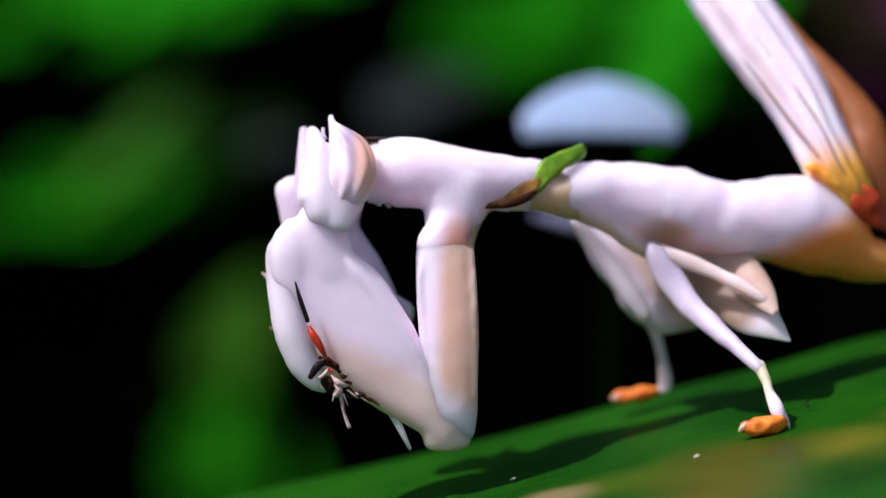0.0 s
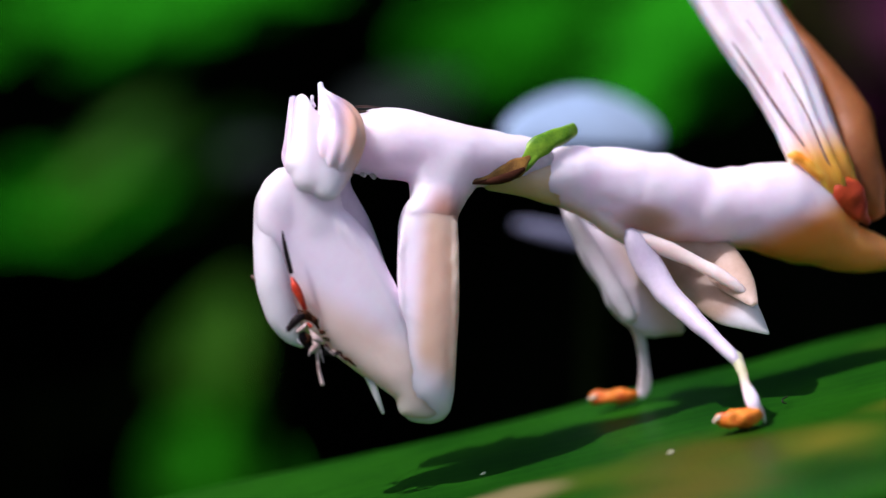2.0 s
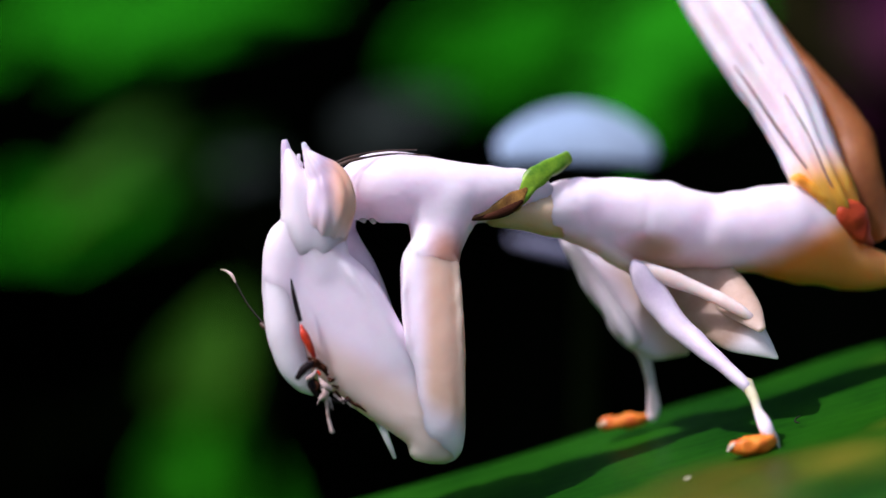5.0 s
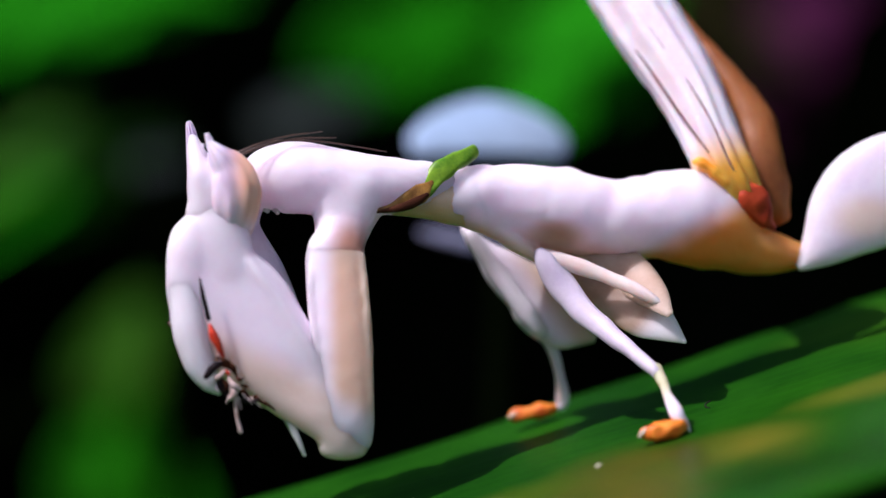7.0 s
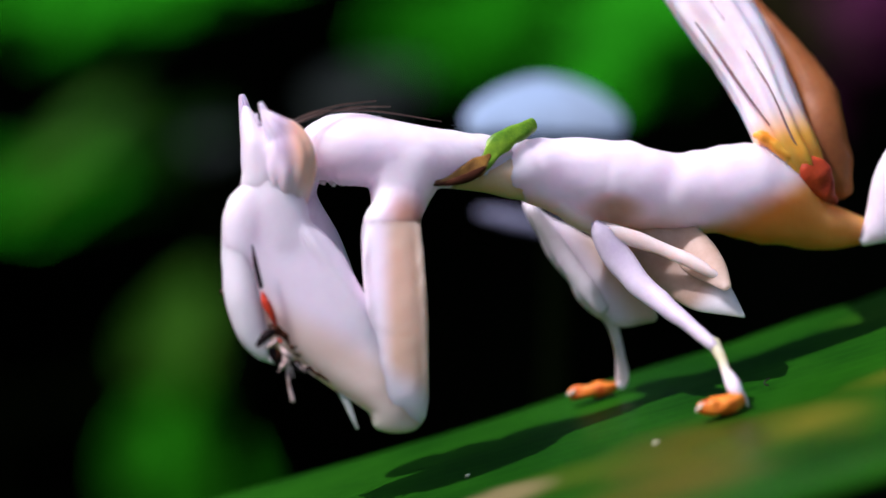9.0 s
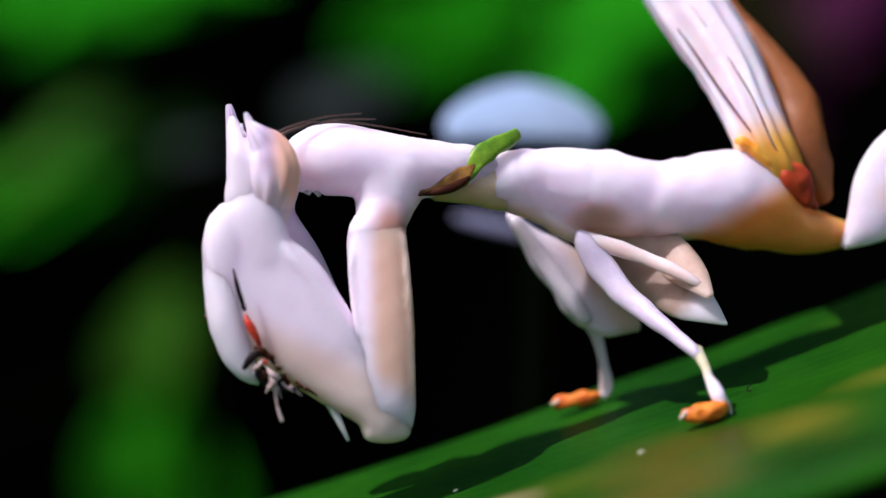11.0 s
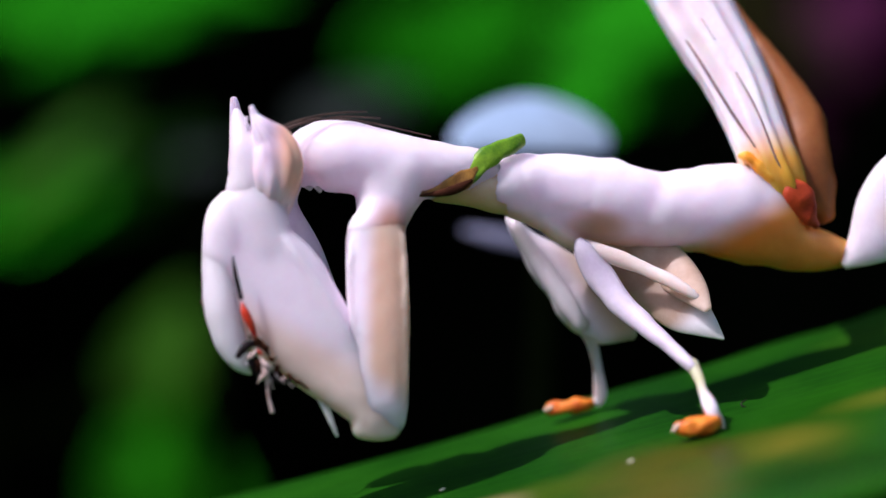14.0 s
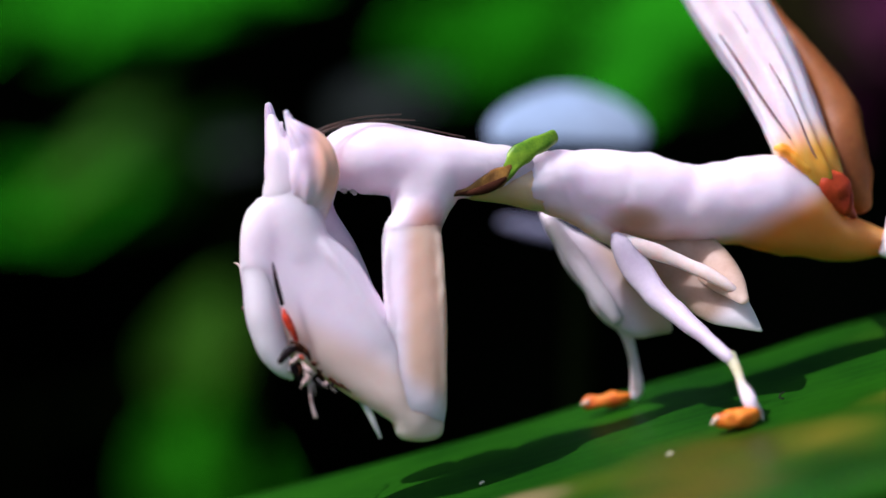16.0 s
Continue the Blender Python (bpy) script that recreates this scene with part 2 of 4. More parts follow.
def limb(stations, steps=6, around=20, square=1.0, rough=0.0, bm=None, twist=0.0, flute=0.0, grain=0.9):
    """A closed tube through stations (x, y, z, half width across, half depth), all in mm, with domed ends.
    square < 1 makes its section boxier; rough adds an uneven skin (mm)."""
    bm = bm or bmesh.new()
    rows = spline(stations, steps)
    c = [Vector(r[:3]) for r in rows]
    ways = [(c[min(i + 1, len(c) - 1)] - c[max(i - 1, 0)]).normalized() for i in range(len(c))]
    rings = []
    ends = ((0, -1, (0.92, 0.70, 0.40)), (len(rows) - 1, 1, (0.40, 0.70, 0.92)))
    seq = []
    w0, w1 = max(rows[0][3], 0.02), max(rows[-1][3], 0.02)
    for s in (0.35, 0.75):
        seq.append((c[0] - ways[0] * w0 * math.sqrt(1 - s * s) * 0.6, ways[0], rows[0], s))
    for i in range(len(rows)):
        seq.append((c[i], ways[i], rows[i], 1.0))
    for s in (0.75, 0.35):
        seq.append((c[-1] + ways[-1] * w1 * math.sqrt(1 - s * s) * 0.6, ways[-1], rows[-1], s))
    for centre, way, row, s in seq:
        depth = Vector((0, 1, 0))
        across = depth.cross(way)
        across.normalize()
        depth = way.cross(across)
        if twist:
            turn = Matrix.Rotation(radians(twist), 3, way)
            across, depth = turn @ across, turn @ depth
        hw, hd = max(row[3], 0.02) * s, max(row[4], 0.02) * s
        ring = []
        for k in range(around):
            a = 2 * math.pi * k / around
            ca, sa = math.cos(a), math.sin(a)
            ca, sa = math.copysign(abs(ca) ** square, ca), math.copysign(abs(sa) ** square, sa)
            p = centre + across * hw * ca + depth * hd * sa
            if flute:
                p += (p - centre).normalized() * flute * math.cos(9 * a) * s
            if rough:
                p += (p - centre).normalized() * rough * noise.noise(p * grain)
            ring.append(bm.verts.new(p * MM))
        rings.append(ring)
    for a, b in zip(rings, rings[1:]):
        for k in range(around):
            bm.faces.new((a[k], a[(k + 1) % around], b[(k + 1) % around], b[k]))
    bm.faces.new(rings[0][::-1])
    bm.faces.new(rings[-1])
    bmesh.ops.recalc_face_normals(bm, faces=bm.faces)
    return bm


def leaf_blade(length, width, curl=0.1, fold=0.12, wave=0.03, thick=0.4, n=18, m=8, blunt=0.6):
    """A pointed leaf along x from 0 to length (mm), with a sunken midrib, a curled blade and a true thickness."""
    bm = bmesh.new()
    sides = []
    for up in (1, -1):
        grid = []
        for i in range(n + 1):
            u = i / n
            half = 0.5 * width * max(math.sin(math.pi * u ** blunt) ** 0.8, 0.02) if 0 < u < 1 else 0.01 * width
            row = []
            for j in range(m + 1):
                v = 2 * j / m - 1
                z = -curl * length * (u - 0.4) ** 2 + fold * half * abs(v) ** 1.3 + wave * width * math.sin(9 * u + 2 * v)
                row.append(bm.verts.new(Vector((u * length, v * half, z + up * thick * (0.5 + 0.6 * (1 - abs(v)))
                                                )) * MM))
            grid.append(row)
        sides.append(grid)
    for s, grid in enumerate(sides):
        for i in range(n):
            for j in range(m):
                q = (grid[i][j], grid[i + 1][j], grid[i + 1][j + 1], grid[i][j + 1])
                bm.faces.new(q if s == 0 else q[::-1])
    a, b = sides
    for i in range(n):
        bm.faces.new((a[i][0], b[i][0], b[i + 1][0], a[i + 1][0]))
        bm.faces.new((a[i][m], a[i + 1][m], b[i + 1][m], b[i][m]))
    for j in range(m):
        bm.faces.new((a[0][j], a[0][j + 1], b[0][j + 1], b[0][j]))
        bm.faces.new((a[n][j], b[n][j], b[n][j + 1], a[n][j + 1]))
    bmesh.ops.recalc_face_normals(bm, faces=bm.faces)
    return bm


def part(name, bm, material, parent=None, label="", shift=None):
    """Links a bmesh as one smooth mesh object under a thing or a part; shift moves it into the parent's space."""
    if shift is not None:
        bmesh.ops.translate(bm, verts=bm.verts, vec=shift)
    me = bpy.data.meshes.new(name)
    for f in bm.faces:
        f.smooth = True
    bm.to_mesh(me)
    bm.free()
    me.materials.append(material)
    ob = new(name, me)
    ob.parent = parent
    if label:
        ob["label"] = label
    return ob


# ---- setting: dark forest floor and a near-black shell for the shaded undergrowth ----
GROUND = -600.0


def setting():
    bm = bmesh.new()
    bmesh.ops.create_grid(bm, x_segments=60, y_segments=60, size=0.5)
    for v in bm.verts:
        r = v.co.length * 2
        v.co = v.co * (3.0 + 110 * r ** 3)
        v.co.z = GROUND * MM + 0.02 * noise.noise(v.co * 5) * (v.co.length < 4)
    tagged(part("ground", bm, soil), "dark bare soil of the forest floor", "ground", kind="structure")
    # added shell: its near-black colour stands for deep shade between the plants
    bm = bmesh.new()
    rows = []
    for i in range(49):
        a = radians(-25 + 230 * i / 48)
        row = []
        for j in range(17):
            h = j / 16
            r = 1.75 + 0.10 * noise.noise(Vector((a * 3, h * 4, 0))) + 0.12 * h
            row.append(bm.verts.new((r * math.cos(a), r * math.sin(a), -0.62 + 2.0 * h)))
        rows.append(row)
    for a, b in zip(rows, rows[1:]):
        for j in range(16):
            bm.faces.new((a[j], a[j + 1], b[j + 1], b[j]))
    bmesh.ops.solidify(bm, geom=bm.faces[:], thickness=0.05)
    tagged(part("backdrop", bm, shade), "near-black shell with the undergrowth's shade put into its colour", "undergrowth", kind="structure")


setting()


# ---- the long leaf on which the mantis stands ----
def long_leaf():
    root = new("long_leaf")
    root.location = Vector((75, -8, leaf_height(75, -8))) * MM
    base = -Vector(root.location)
    bm = bmesh.new()
    n, m = 90, 28
    sides = []
    for up in (0, 1):
        grid = []
        for i in range(n + 1):
            x = -85 + 160 * i / n
            back = 12.0 + 0.0055 * max(x, -40) ** 2 * (x > 0) + 0.25 * noise.noise(Vector((x * 0.12, 3, 0)))
            back -= 0.012 * max(-20 - x, 0) ** 2
            front = -28.4 + 0.012 * max(-20 - x, 0) ** 2 + 0.010 * max(x - 21, 0) ** 2
            row = []
            for j in range(m + 1):
                v = j / m
                y = back + (front - back) * v
                z = leaf_height(x, y)
                z += 0.10 * math.sin(y * 3.1) * (0.3 + abs(v - 0.5))
                z += 0.25 * noise.noise(Vector((x * 0.08, y * 0.12, 1)))
                z -= 0.10 * max(abs(v - 0.5) - 0.42, 0) * 60 * 0.2
                row.append(bm.verts.new(Vector((x, y, z - up * 0.55)) * MM))
            grid.append(row)
        sides.append(grid)
    for s, grid in enumerate(sides):
        for i in range(n):
            for j in range(m):
                bm.faces.new((grid[i][j], grid[i + 1][j], grid[i + 1][j + 1], grid[i][j + 1]))
    a, b = sides
    for i in range(n):
        for j in (0, m):
            bm.faces.new((a[i][j], a[i + 1][j], b[i + 1][j], b[i][j]))
    for j in range(m):
        for i in (0, n):
            bm.faces.new((a[i][j], a[i][j + 1], b[i][j + 1], b[i][j]))
    bmesh.ops.recalc_face_normals(bm, faces=bm.faces)
    part("blade", bm, blade_green, root, shift=base)
    part("midrib", limb([(x, -8, leaf_height(x, -8) - 0.9, 0.4, 0.6) for x in range(-80, 81, 20)]),
         leaf_olive, root, "raised midrib on the underside", shift=base)
    top = leaf_height(80, -8)
    part("stalk", limb([(78, -8, top - 1, 1.6, 1.6), (96, -7, top + 2, 1.8, 1.8), (112, -5, top - 20, 2.2, 2.2),
                        (118, -4, -120, 2.6, 2.6), (122, -2, -360, 3.2, 3.2), (124, 0, GROUND - 12, 4.0, 4.0)]),
         stem_dark, root, "dark green stalk rising from the soil", shift=base)
    return tagged(root, "long green leaf with olive and tan blotches, sunlit", "leaf")


leaf = long_leaf()


# ---- the mantis ----
BASE = Vector((14.0, 0.0, leaf_height(14, 0))) * MM
mantis = new("orchid_mantis")
mantis.location = BASE
tagged(mantis, "white orchid mantis with peach tints gripping its prey", "mantis")
DOWN = -BASE


def mpart(name, bm, material, parent=None, label=""):
    return part(name, bm, material, parent or mantis, label, shift=DOWN)


def loc(x, y, z):
    """A place in the mantis's own space, mm."""
    return (x - BASE.x / MM, y - BASE.y / MM, z - BASE.z / MM)


def fused(ob, voxel=0.12, rounds=16):
    """Melts the overlapping pieces of one mesh into one skin."""
    mod = ob.modifiers.new("melt", "REMESH")
    mod.mode = "VOXEL"
    mod.voxel_size = voxel * MM
    mod.use_smooth_shade = True
    mod = ob.modifiers.new("smooth", "SMOOTH")
    mod.iterations = rounds
    return ob


def melted(bm, voxel=0.12, rounds=40):
    """The pieces of a bmesh melted into one skin, as a new bmesh."""
    me = bpy.data.meshes.new("melt")
    bm.to_mesh(me)
    bm.free()
    ob = fused(new("melt", me), voxel, rounds)
    graph = bpy.context.evaluated_depsgraph_get()
    got = ob.evaluated_get(graph)
    out = bmesh.new()
    out.from_mesh(got.to_mesh())
    got.to_mesh_clear()
    bpy.data.objects.remove(ob)
    bpy.data.meshes.remove(me)
    return out


def halves(bm, z_low, z_high):
    """Parts a bmesh (heights in mm) into its upper and its lower piece, which overlap in a joint."""
    low = bm.copy()
    for b, sign, z in ((bm, 1, z_low), (low, -1, z_high)):
        bmesh.ops.bisect_plane(b, geom=b.verts[:] + b.edges[:] + b.faces[:], plane_co=(0, 0, z * MM), plane_no=(0, 0, sign),
                               clear_inner=True)
    for b in (bm, low):
        b.normal_update()
    for v in low.verts:
        v.co -= v.normal * 0.12 * max(v.co.z / MM - z_low - 0.3, 0) * MM
    for v in bm.verts:
        v.co -= v.normal * 0.06 * max(1 - (v.co.z / MM - z_low) / 0.3, 0) * MM
    return bm, low


def weathered(bm, rough, grain):
    """Gives a skin small uneven bumps (mm)."""
    bm.normal_update()
    for v in bm.verts:
        p = v.co / MM
        v.co += v.normal * (rough * noise.noise(p * grain) + 0.5 * rough * noise.noise(p * grain * 2.7)) * MM
    return bm


def creased(bm):
    """Presses the folds of the plates into the thorax's skin."""
    bm.normal_update()
    for v in bm.verts:
        x, y, z = v.co / MM
        dent = 0.0
        for at, slope, wide, depth in ((5.9, 0.35, 0.30, 0.06), (7.2, 0.35, 0.25, 0.03), (9.2, -0.15, 0.30, 0.05), (12.9, -0.3, 0.6, 0.10),
                                       (15.6, 0.25, 0.5, 0.03)):
            dent += depth * math.exp(-((x - at + slope * (z - 3.5)) / wide) ** 2)
        dent += 0.22 * math.exp(-((x - 8.6) / 2.4) ** 2 - ((z - 2.6 + 0.25 * (x - 8.6)) / 0.5) ** 2)
        v.co -= v.normal * dent * MM
    return bm


def build_body():
    # underside tan is shade put into the colour; the peach flank is pigment
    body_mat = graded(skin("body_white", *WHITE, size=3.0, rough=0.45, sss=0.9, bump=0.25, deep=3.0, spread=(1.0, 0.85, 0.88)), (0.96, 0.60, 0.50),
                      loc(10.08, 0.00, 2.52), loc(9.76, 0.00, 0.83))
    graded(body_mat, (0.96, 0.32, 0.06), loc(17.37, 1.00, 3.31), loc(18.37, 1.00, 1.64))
    bm = limb([
        (3.20, -0.85, 4.15, 1.21, 1.3), (4.65, -0.17, 4.40, 1.79, 1.7), (7.25, 0.80, 4.14, 2.17, 2.1),
        (9.85, 1.30, 3.73, 2.42, 2.3), (12.80, 1.90, 3.26, 2.30, 2.3), (15.11, 2.40, 3.34, 2.42, 2.4),
        (17.44, 2.90, 3.29, 2.81, 2.4), (19.62, 3.40, 2.51, 2.55, 2.1), (21.48, 3.80, 1.47, 1.59, 1.6),
        (23.16, 4.10, 1.18, 1.21, 1.2), (24.25, 4.30, 1.05, 0.83, 0.9)], steps=12, around=48, rough=0.10)
    limb([(9.69, 1.30, 5.95, 0.19, 0.5), (10.57, 1.50, 5.77, 0.45, 0.8), (11.81, 1.70, 5.36, 0.32, 0.6)], bm=bm)
    limb([(6.00, 0.30, 3.00, 0.80, 1.2), (7.30, 0.20, 2.00, 0.62, 0.9), (8.75, 0.40, 0.95, 0.42, 0.5)], bm=bm)
    # brown patch: shading over the leg joint, put into the colour
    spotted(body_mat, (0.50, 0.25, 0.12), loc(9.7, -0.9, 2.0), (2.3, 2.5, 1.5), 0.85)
    skin_mesh = creased(melted(bm, rounds=10))
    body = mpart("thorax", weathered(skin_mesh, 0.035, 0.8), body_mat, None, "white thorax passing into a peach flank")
    mpart("neck_membrane", limb([(0.50, -1.79, 4.44, 1.08, 1.1), (2.41, -1.20, 4.30, 1.15, 1.15), (3.84, -0.70, 4.16, 1.34, 1.25),
                                 (4.97, 0.07, 3.99, 1.28, 1.0)]), cream, body, "cream-yellow membrane between the plates")
    return body


def build_abdomen():
    ab_mat = graded(skin("abdomen_white", (0.88, 0.76, 0.84), (0.95, 0.88, 0.92), size=2.2, rough=0.45, sss=0.85, bump=0.25,
                         deep=0.8), (0.96, 0.46, 0.06), loc(18.42, 2.90, 8.17), loc(19.53, 2.00, 5.79))
    ab = mpart("abdomen", limb([
        (20.93, 3.60, 3.89, 1.47, 1.3), (19.96, 3.20, 5.77, 1.59, 1.5), (19.05, 3.73, 8.05, 1.53, 1.6),
        (17.70, 5.05, 11.26, 1.79, 1.8), (15.71, 6.55, 14.71, 2.01, 2.0), (13.68, 8.05, 18.23, 1.98, 2.0),
        (12.10, 9.40, 21.46, 1.72, 1.8), (10.99, 10.45, 24.00, 1.08, 1.1)], square=0.8, rough=0.07, steps=10, around=54, twist=-32,
        flute=0.13), ab_mat, None, "raised white abdomen with brown grooves")
    mpart("flank", limb([
        (23.28, 4.40, 3.32, 0.64, 0.7), (22.57, 4.50, 4.70, 1.34, 1.2), (22.10, 4.90, 6.96, 1.37, 1.5),
        (21.74, 6.03, 9.08, 1.34, 1.7), (20.27, 7.43, 11.85, 0.92, 1.8), (18.70, 8.45, 14.05, 0.66, 1.4), (17.20, 9.60, 16.60, 0.30, 0.7), (16.10, 10.40, 18.60, 0.08, 0.2)], square=0.85, rough=0.1), peach, ab, "peach-brown side of the abdomen")
    for path in (((14.67, 4.15, 13.16), (15.63, 3.57, 11.74), (17.15, 2.62, 9.29), (18.67, 1.82, 7.07)),
                 ((15.53, 4.55, 14.51), (16.33, 4.03, 13.22),),
                 ((17.56, 3.32, 11.39), (18.88, 2.48, 8.95), (19.90, 1.82, 6.43), (20.71, 2.10, 5.27)),
                 ((20.36, 2.80, 8.16), (20.94, 2.33, 6.26),)):
        n = len(path)
        mpart("groove", limb([(*p, 0.08 * (0.4 if i in (0, n - 1) else 1), 0.25) for i, p in enumerate(path)],
                             around=8), groove_brown, ab, "thin brown groove line")
    mpart("orange_fringe", limb([(17.88, 2.25, 6.51, 0.16, 0.3), (18.24, 2.02, 6.44, 0.32, 0.35), (18.99, 1.85, 5.91, 0.35, 0.3),
                                 (19.99, 2.05, 5.08, 0.32, 0.3), (20.83, 2.50, 4.38, 0.16, 0.2)], rough=0.10, grain=1.8, steps=8), orange, ab,
          "ragged orange fringe at the base")
    mpart("red_patch", limb([(20.58, 2.10, 5.27, 0.16, 0.2), (21.01, 1.95, 4.69, 0.86, 0.25), (21.55, 2.08, 3.92, 0.86, 0.25),
                             (22.03, 2.25, 3.21, 0.48, 0.25), (22.55, 2.70, 2.70, 0.16, 0.2)], rough=0.12, grain=1.8), red_orange, ab, "deep red-orange patch")
    return ab


def build_hind_leg():
    # peach spot: the shading inside the lobe put into its colour
    petal = spotted(skin("hind_leg_white", (0.84, 0.70, 0.86), (0.95, 0.83, 0.98), size=2.0, rough=0.45, sss=0.85, bump=0.25, deep=2.0,
                         spread=(1.0, 0.88, 0.92)), (0.95, 0.68, 0.50), loc(28.2, 3.0, 3.2), (3.2, 4.0, 2.0), 0.7)
    leg = mpart("hind_leg", limb([
        (24.29, 3.40, 0.42, 0.32, 0.5), (25.53, 3.40, 1.60, 1.40, 0.7), (27.04, 3.40, 3.23, 2.61, 0.8),
        (28.73, 3.40, 4.60, 3.12, 0.8), (30.89, 3.40, 5.58, 2.93, 0.7), (32.52, 3.40, 6.24, 1.59, 0.5),
        (34.15, 3.40, 6.56, 0.51, 0.3)]), petal, None, "broad white petal-shaped lobe of the hind leg")
    mpart("shin", limb([(33.08, 3.00, 6.38, 0.45, 0.4), (32.42, 1.50, 3.25, 0.41, 0.4), (30.90, -1.00, 0.35, 0.35, 0.3),
                        (29.68, -3.00, -1.53, 0.29, 0.3)]), leg_white, leg)
    return leg


def build_mid_legs():
    # lobe darkened to tan for the shade under the body, its tip left pale
    lobe_mat = graded(skin("near_lobe_shade", (0.40, 0.25, 0.18), (0.50, 0.34, 0.26), size=2.0, rough=0.5, sss=0.85, bump=0.25, deep=3.5,
                           spread=(1.0, 0.9, 0.9)), (0.86, 0.78, 0.88), loc(14.29, -2.40, -2.23), loc(15.42, -2.40, -3.10))
    near = mpart("near_middle_leg", limb([
        (9.15, 2.40, 0.75, 0.32, 0.4), (10.87, 2.02, -0.16, 0.83, 0.45), (13.02, 0.84, -1.18, 1.34, 0.4),
        (14.68, -0.48, -2.26, 1.34, 0.35), (15.72, -1.45, -2.99, 0.80, 0.3), (16.69, -2.31, -3.73, 0.10, 0.1)], steps=8, around=28),
        lobe_mat, None, "white leg with a petal-like lobe, tan shade in its colour")
    mpart("thigh_ridge", limb([(8.75, 0.00, 1.16, 0.44, 0.40), (10.32, -0.30, 0.74, 0.45, 0.34), (12.25, -0.70, 0.03, 0.42, 0.28),
                               (14.37, -1.57, -0.98, 0.35, 0.28), (15.73, -1.90, -1.86, 0.12, 0.12)], rough=0.08), ridge_pink, near,
          "narrow pinkish ridge along the thigh")
    # membrane tan also holds the body's shade in its colour
    mpart("membrane", limb([(9.71, 1.60, 1.71, 0.57, 0.5), (11.82, 1.80, 1.33, 1.36, 0.5), (13.68, 1.00, 0.23, 1.29, 0.4),
                            (14.96, -0.91, -1.04, 0.93, 0.3), (15.71, -2.63, -2.11, 0.29, 0.15)]), tan_shade, near, "thin lobe darkened to tan for shade")
    mpart("shin", limb([(8.62, -0.15, 1.42, 0.30, 0.35), (8.98, -0.20, 0.80, 0.66, 0.52), (9.84, -0.30, -0.48, 0.80, 0.50), (11.07, -1.00, -2.02, 0.74, 0.50),
                        (12.38, -2.13, -3.20, 0.59, 0.5), (13.55, -3.62, -4.19, 0.43, 0.45), (14.45, -5.02, -5.02, 0.35, 0.4),
                        (14.79, -5.39, -5.37, 0.32, 0.35)], rough=0.08), shin_shade, near)
    mpart("ankle", limb([(14.69, -5.15, -5.08, 0.35, 0.32), (15.09, -5.98, -5.95, 0.29, 0.26), (15.21, -6.56, -6.51, 0.29, 0.25),
                         (15.55, -7.30, -7.38, 0.38, 0.3), (15.76, -7.50, -7.82, 0.29, 0.25)], rough=0.08),
          graded(ankle_green, (0.84, 0.76, 0.84), loc(14.97, -6.50, -5.93), loc(15.40, -6.50, -7.03)), near, "greenish-white ankle")
    mpart("foot", limb([(13.81, -7.70, -8.47, 0.35, 0.4), (14.61, -7.60, -8.42, 0.48, 0.65), (15.46, -7.50, -8.21, 0.51, 0.65),
                        (16.02, -7.40, -7.95, 0.32, 0.35)], rough=0.18, square=0.8, grain=2.2, steps=8), foot_orange, near, "orange foot pad")
    mpart("claw", limb([(15.83, -7.50, -7.46, 0.16, 0.14), (16.13, -7.50, -7.94, 0.13, 0.12), (16.31, -7.50, -8.43, 0.06, 0.08)], around=8), leg_white, near)
    mpart("claw", limb([(13.92, -7.80, -8.29, 0.19, 0.2), (13.67, -7.90, -8.43, 0.14, 0.15), (13.49, -7.90, -8.67, 0.08, 0.1)], around=8), cream, near)
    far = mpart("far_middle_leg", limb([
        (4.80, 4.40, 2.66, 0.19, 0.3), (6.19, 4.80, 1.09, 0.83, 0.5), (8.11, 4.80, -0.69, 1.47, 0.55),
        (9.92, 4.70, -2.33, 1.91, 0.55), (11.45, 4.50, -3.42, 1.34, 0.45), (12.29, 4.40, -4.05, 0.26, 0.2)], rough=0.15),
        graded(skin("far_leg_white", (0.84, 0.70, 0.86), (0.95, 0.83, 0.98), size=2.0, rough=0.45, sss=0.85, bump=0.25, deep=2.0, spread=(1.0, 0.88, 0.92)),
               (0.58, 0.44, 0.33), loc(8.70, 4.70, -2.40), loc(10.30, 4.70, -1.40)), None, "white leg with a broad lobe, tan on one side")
    mpart("thigh_ridge", limb([(5.05, 4.00, 2.39, 0.29, 0.4), (6.61, 4.40, 0.20, 0.54, 0.45), (8.24, 4.30, -2.10, 0.61, 0.45),
                               (9.26, 4.20, -3.51, 0.45, 0.4)], rough=0.08), leg_white, far, "white ridge along the lobe")
    mpart("shin", limb([(8.83, 4.60, -2.79, 0.51, 0.4), (9.71, 5.10, -4.06, 0.41, 0.42), (10.15, 5.70, -5.21, 0.29, 0.3),
                        (10.47, 6.50, -6.47, 0.29, 0.3), (10.67, 7.40, -7.61, 0.41, 0.35), (10.48, 7.50, -8.16, 0.29, 0.3)], rough=0.08), leg_white, far)
    mpart("foot", limb([(7.59, 7.60, -8.57, 0.29, 0.3), (8.47, 7.60, -8.47, 0.41, 0.6), (9.47, 7.50, -8.33, 0.41, 0.6),
                        (10.20, 7.40, -8.15, 0.26, 0.3)], rough=0.18, square=0.8, grain=2.2, steps=8), foot_orange, far, "orange foot pad")
    mpart("claw", limb([(7.78, 7.30, -8.45, 0.16, 0.2), (7.38, 7.30, -8.65, 0.10, 0.1)], around=8), cream, far)
    return near, far


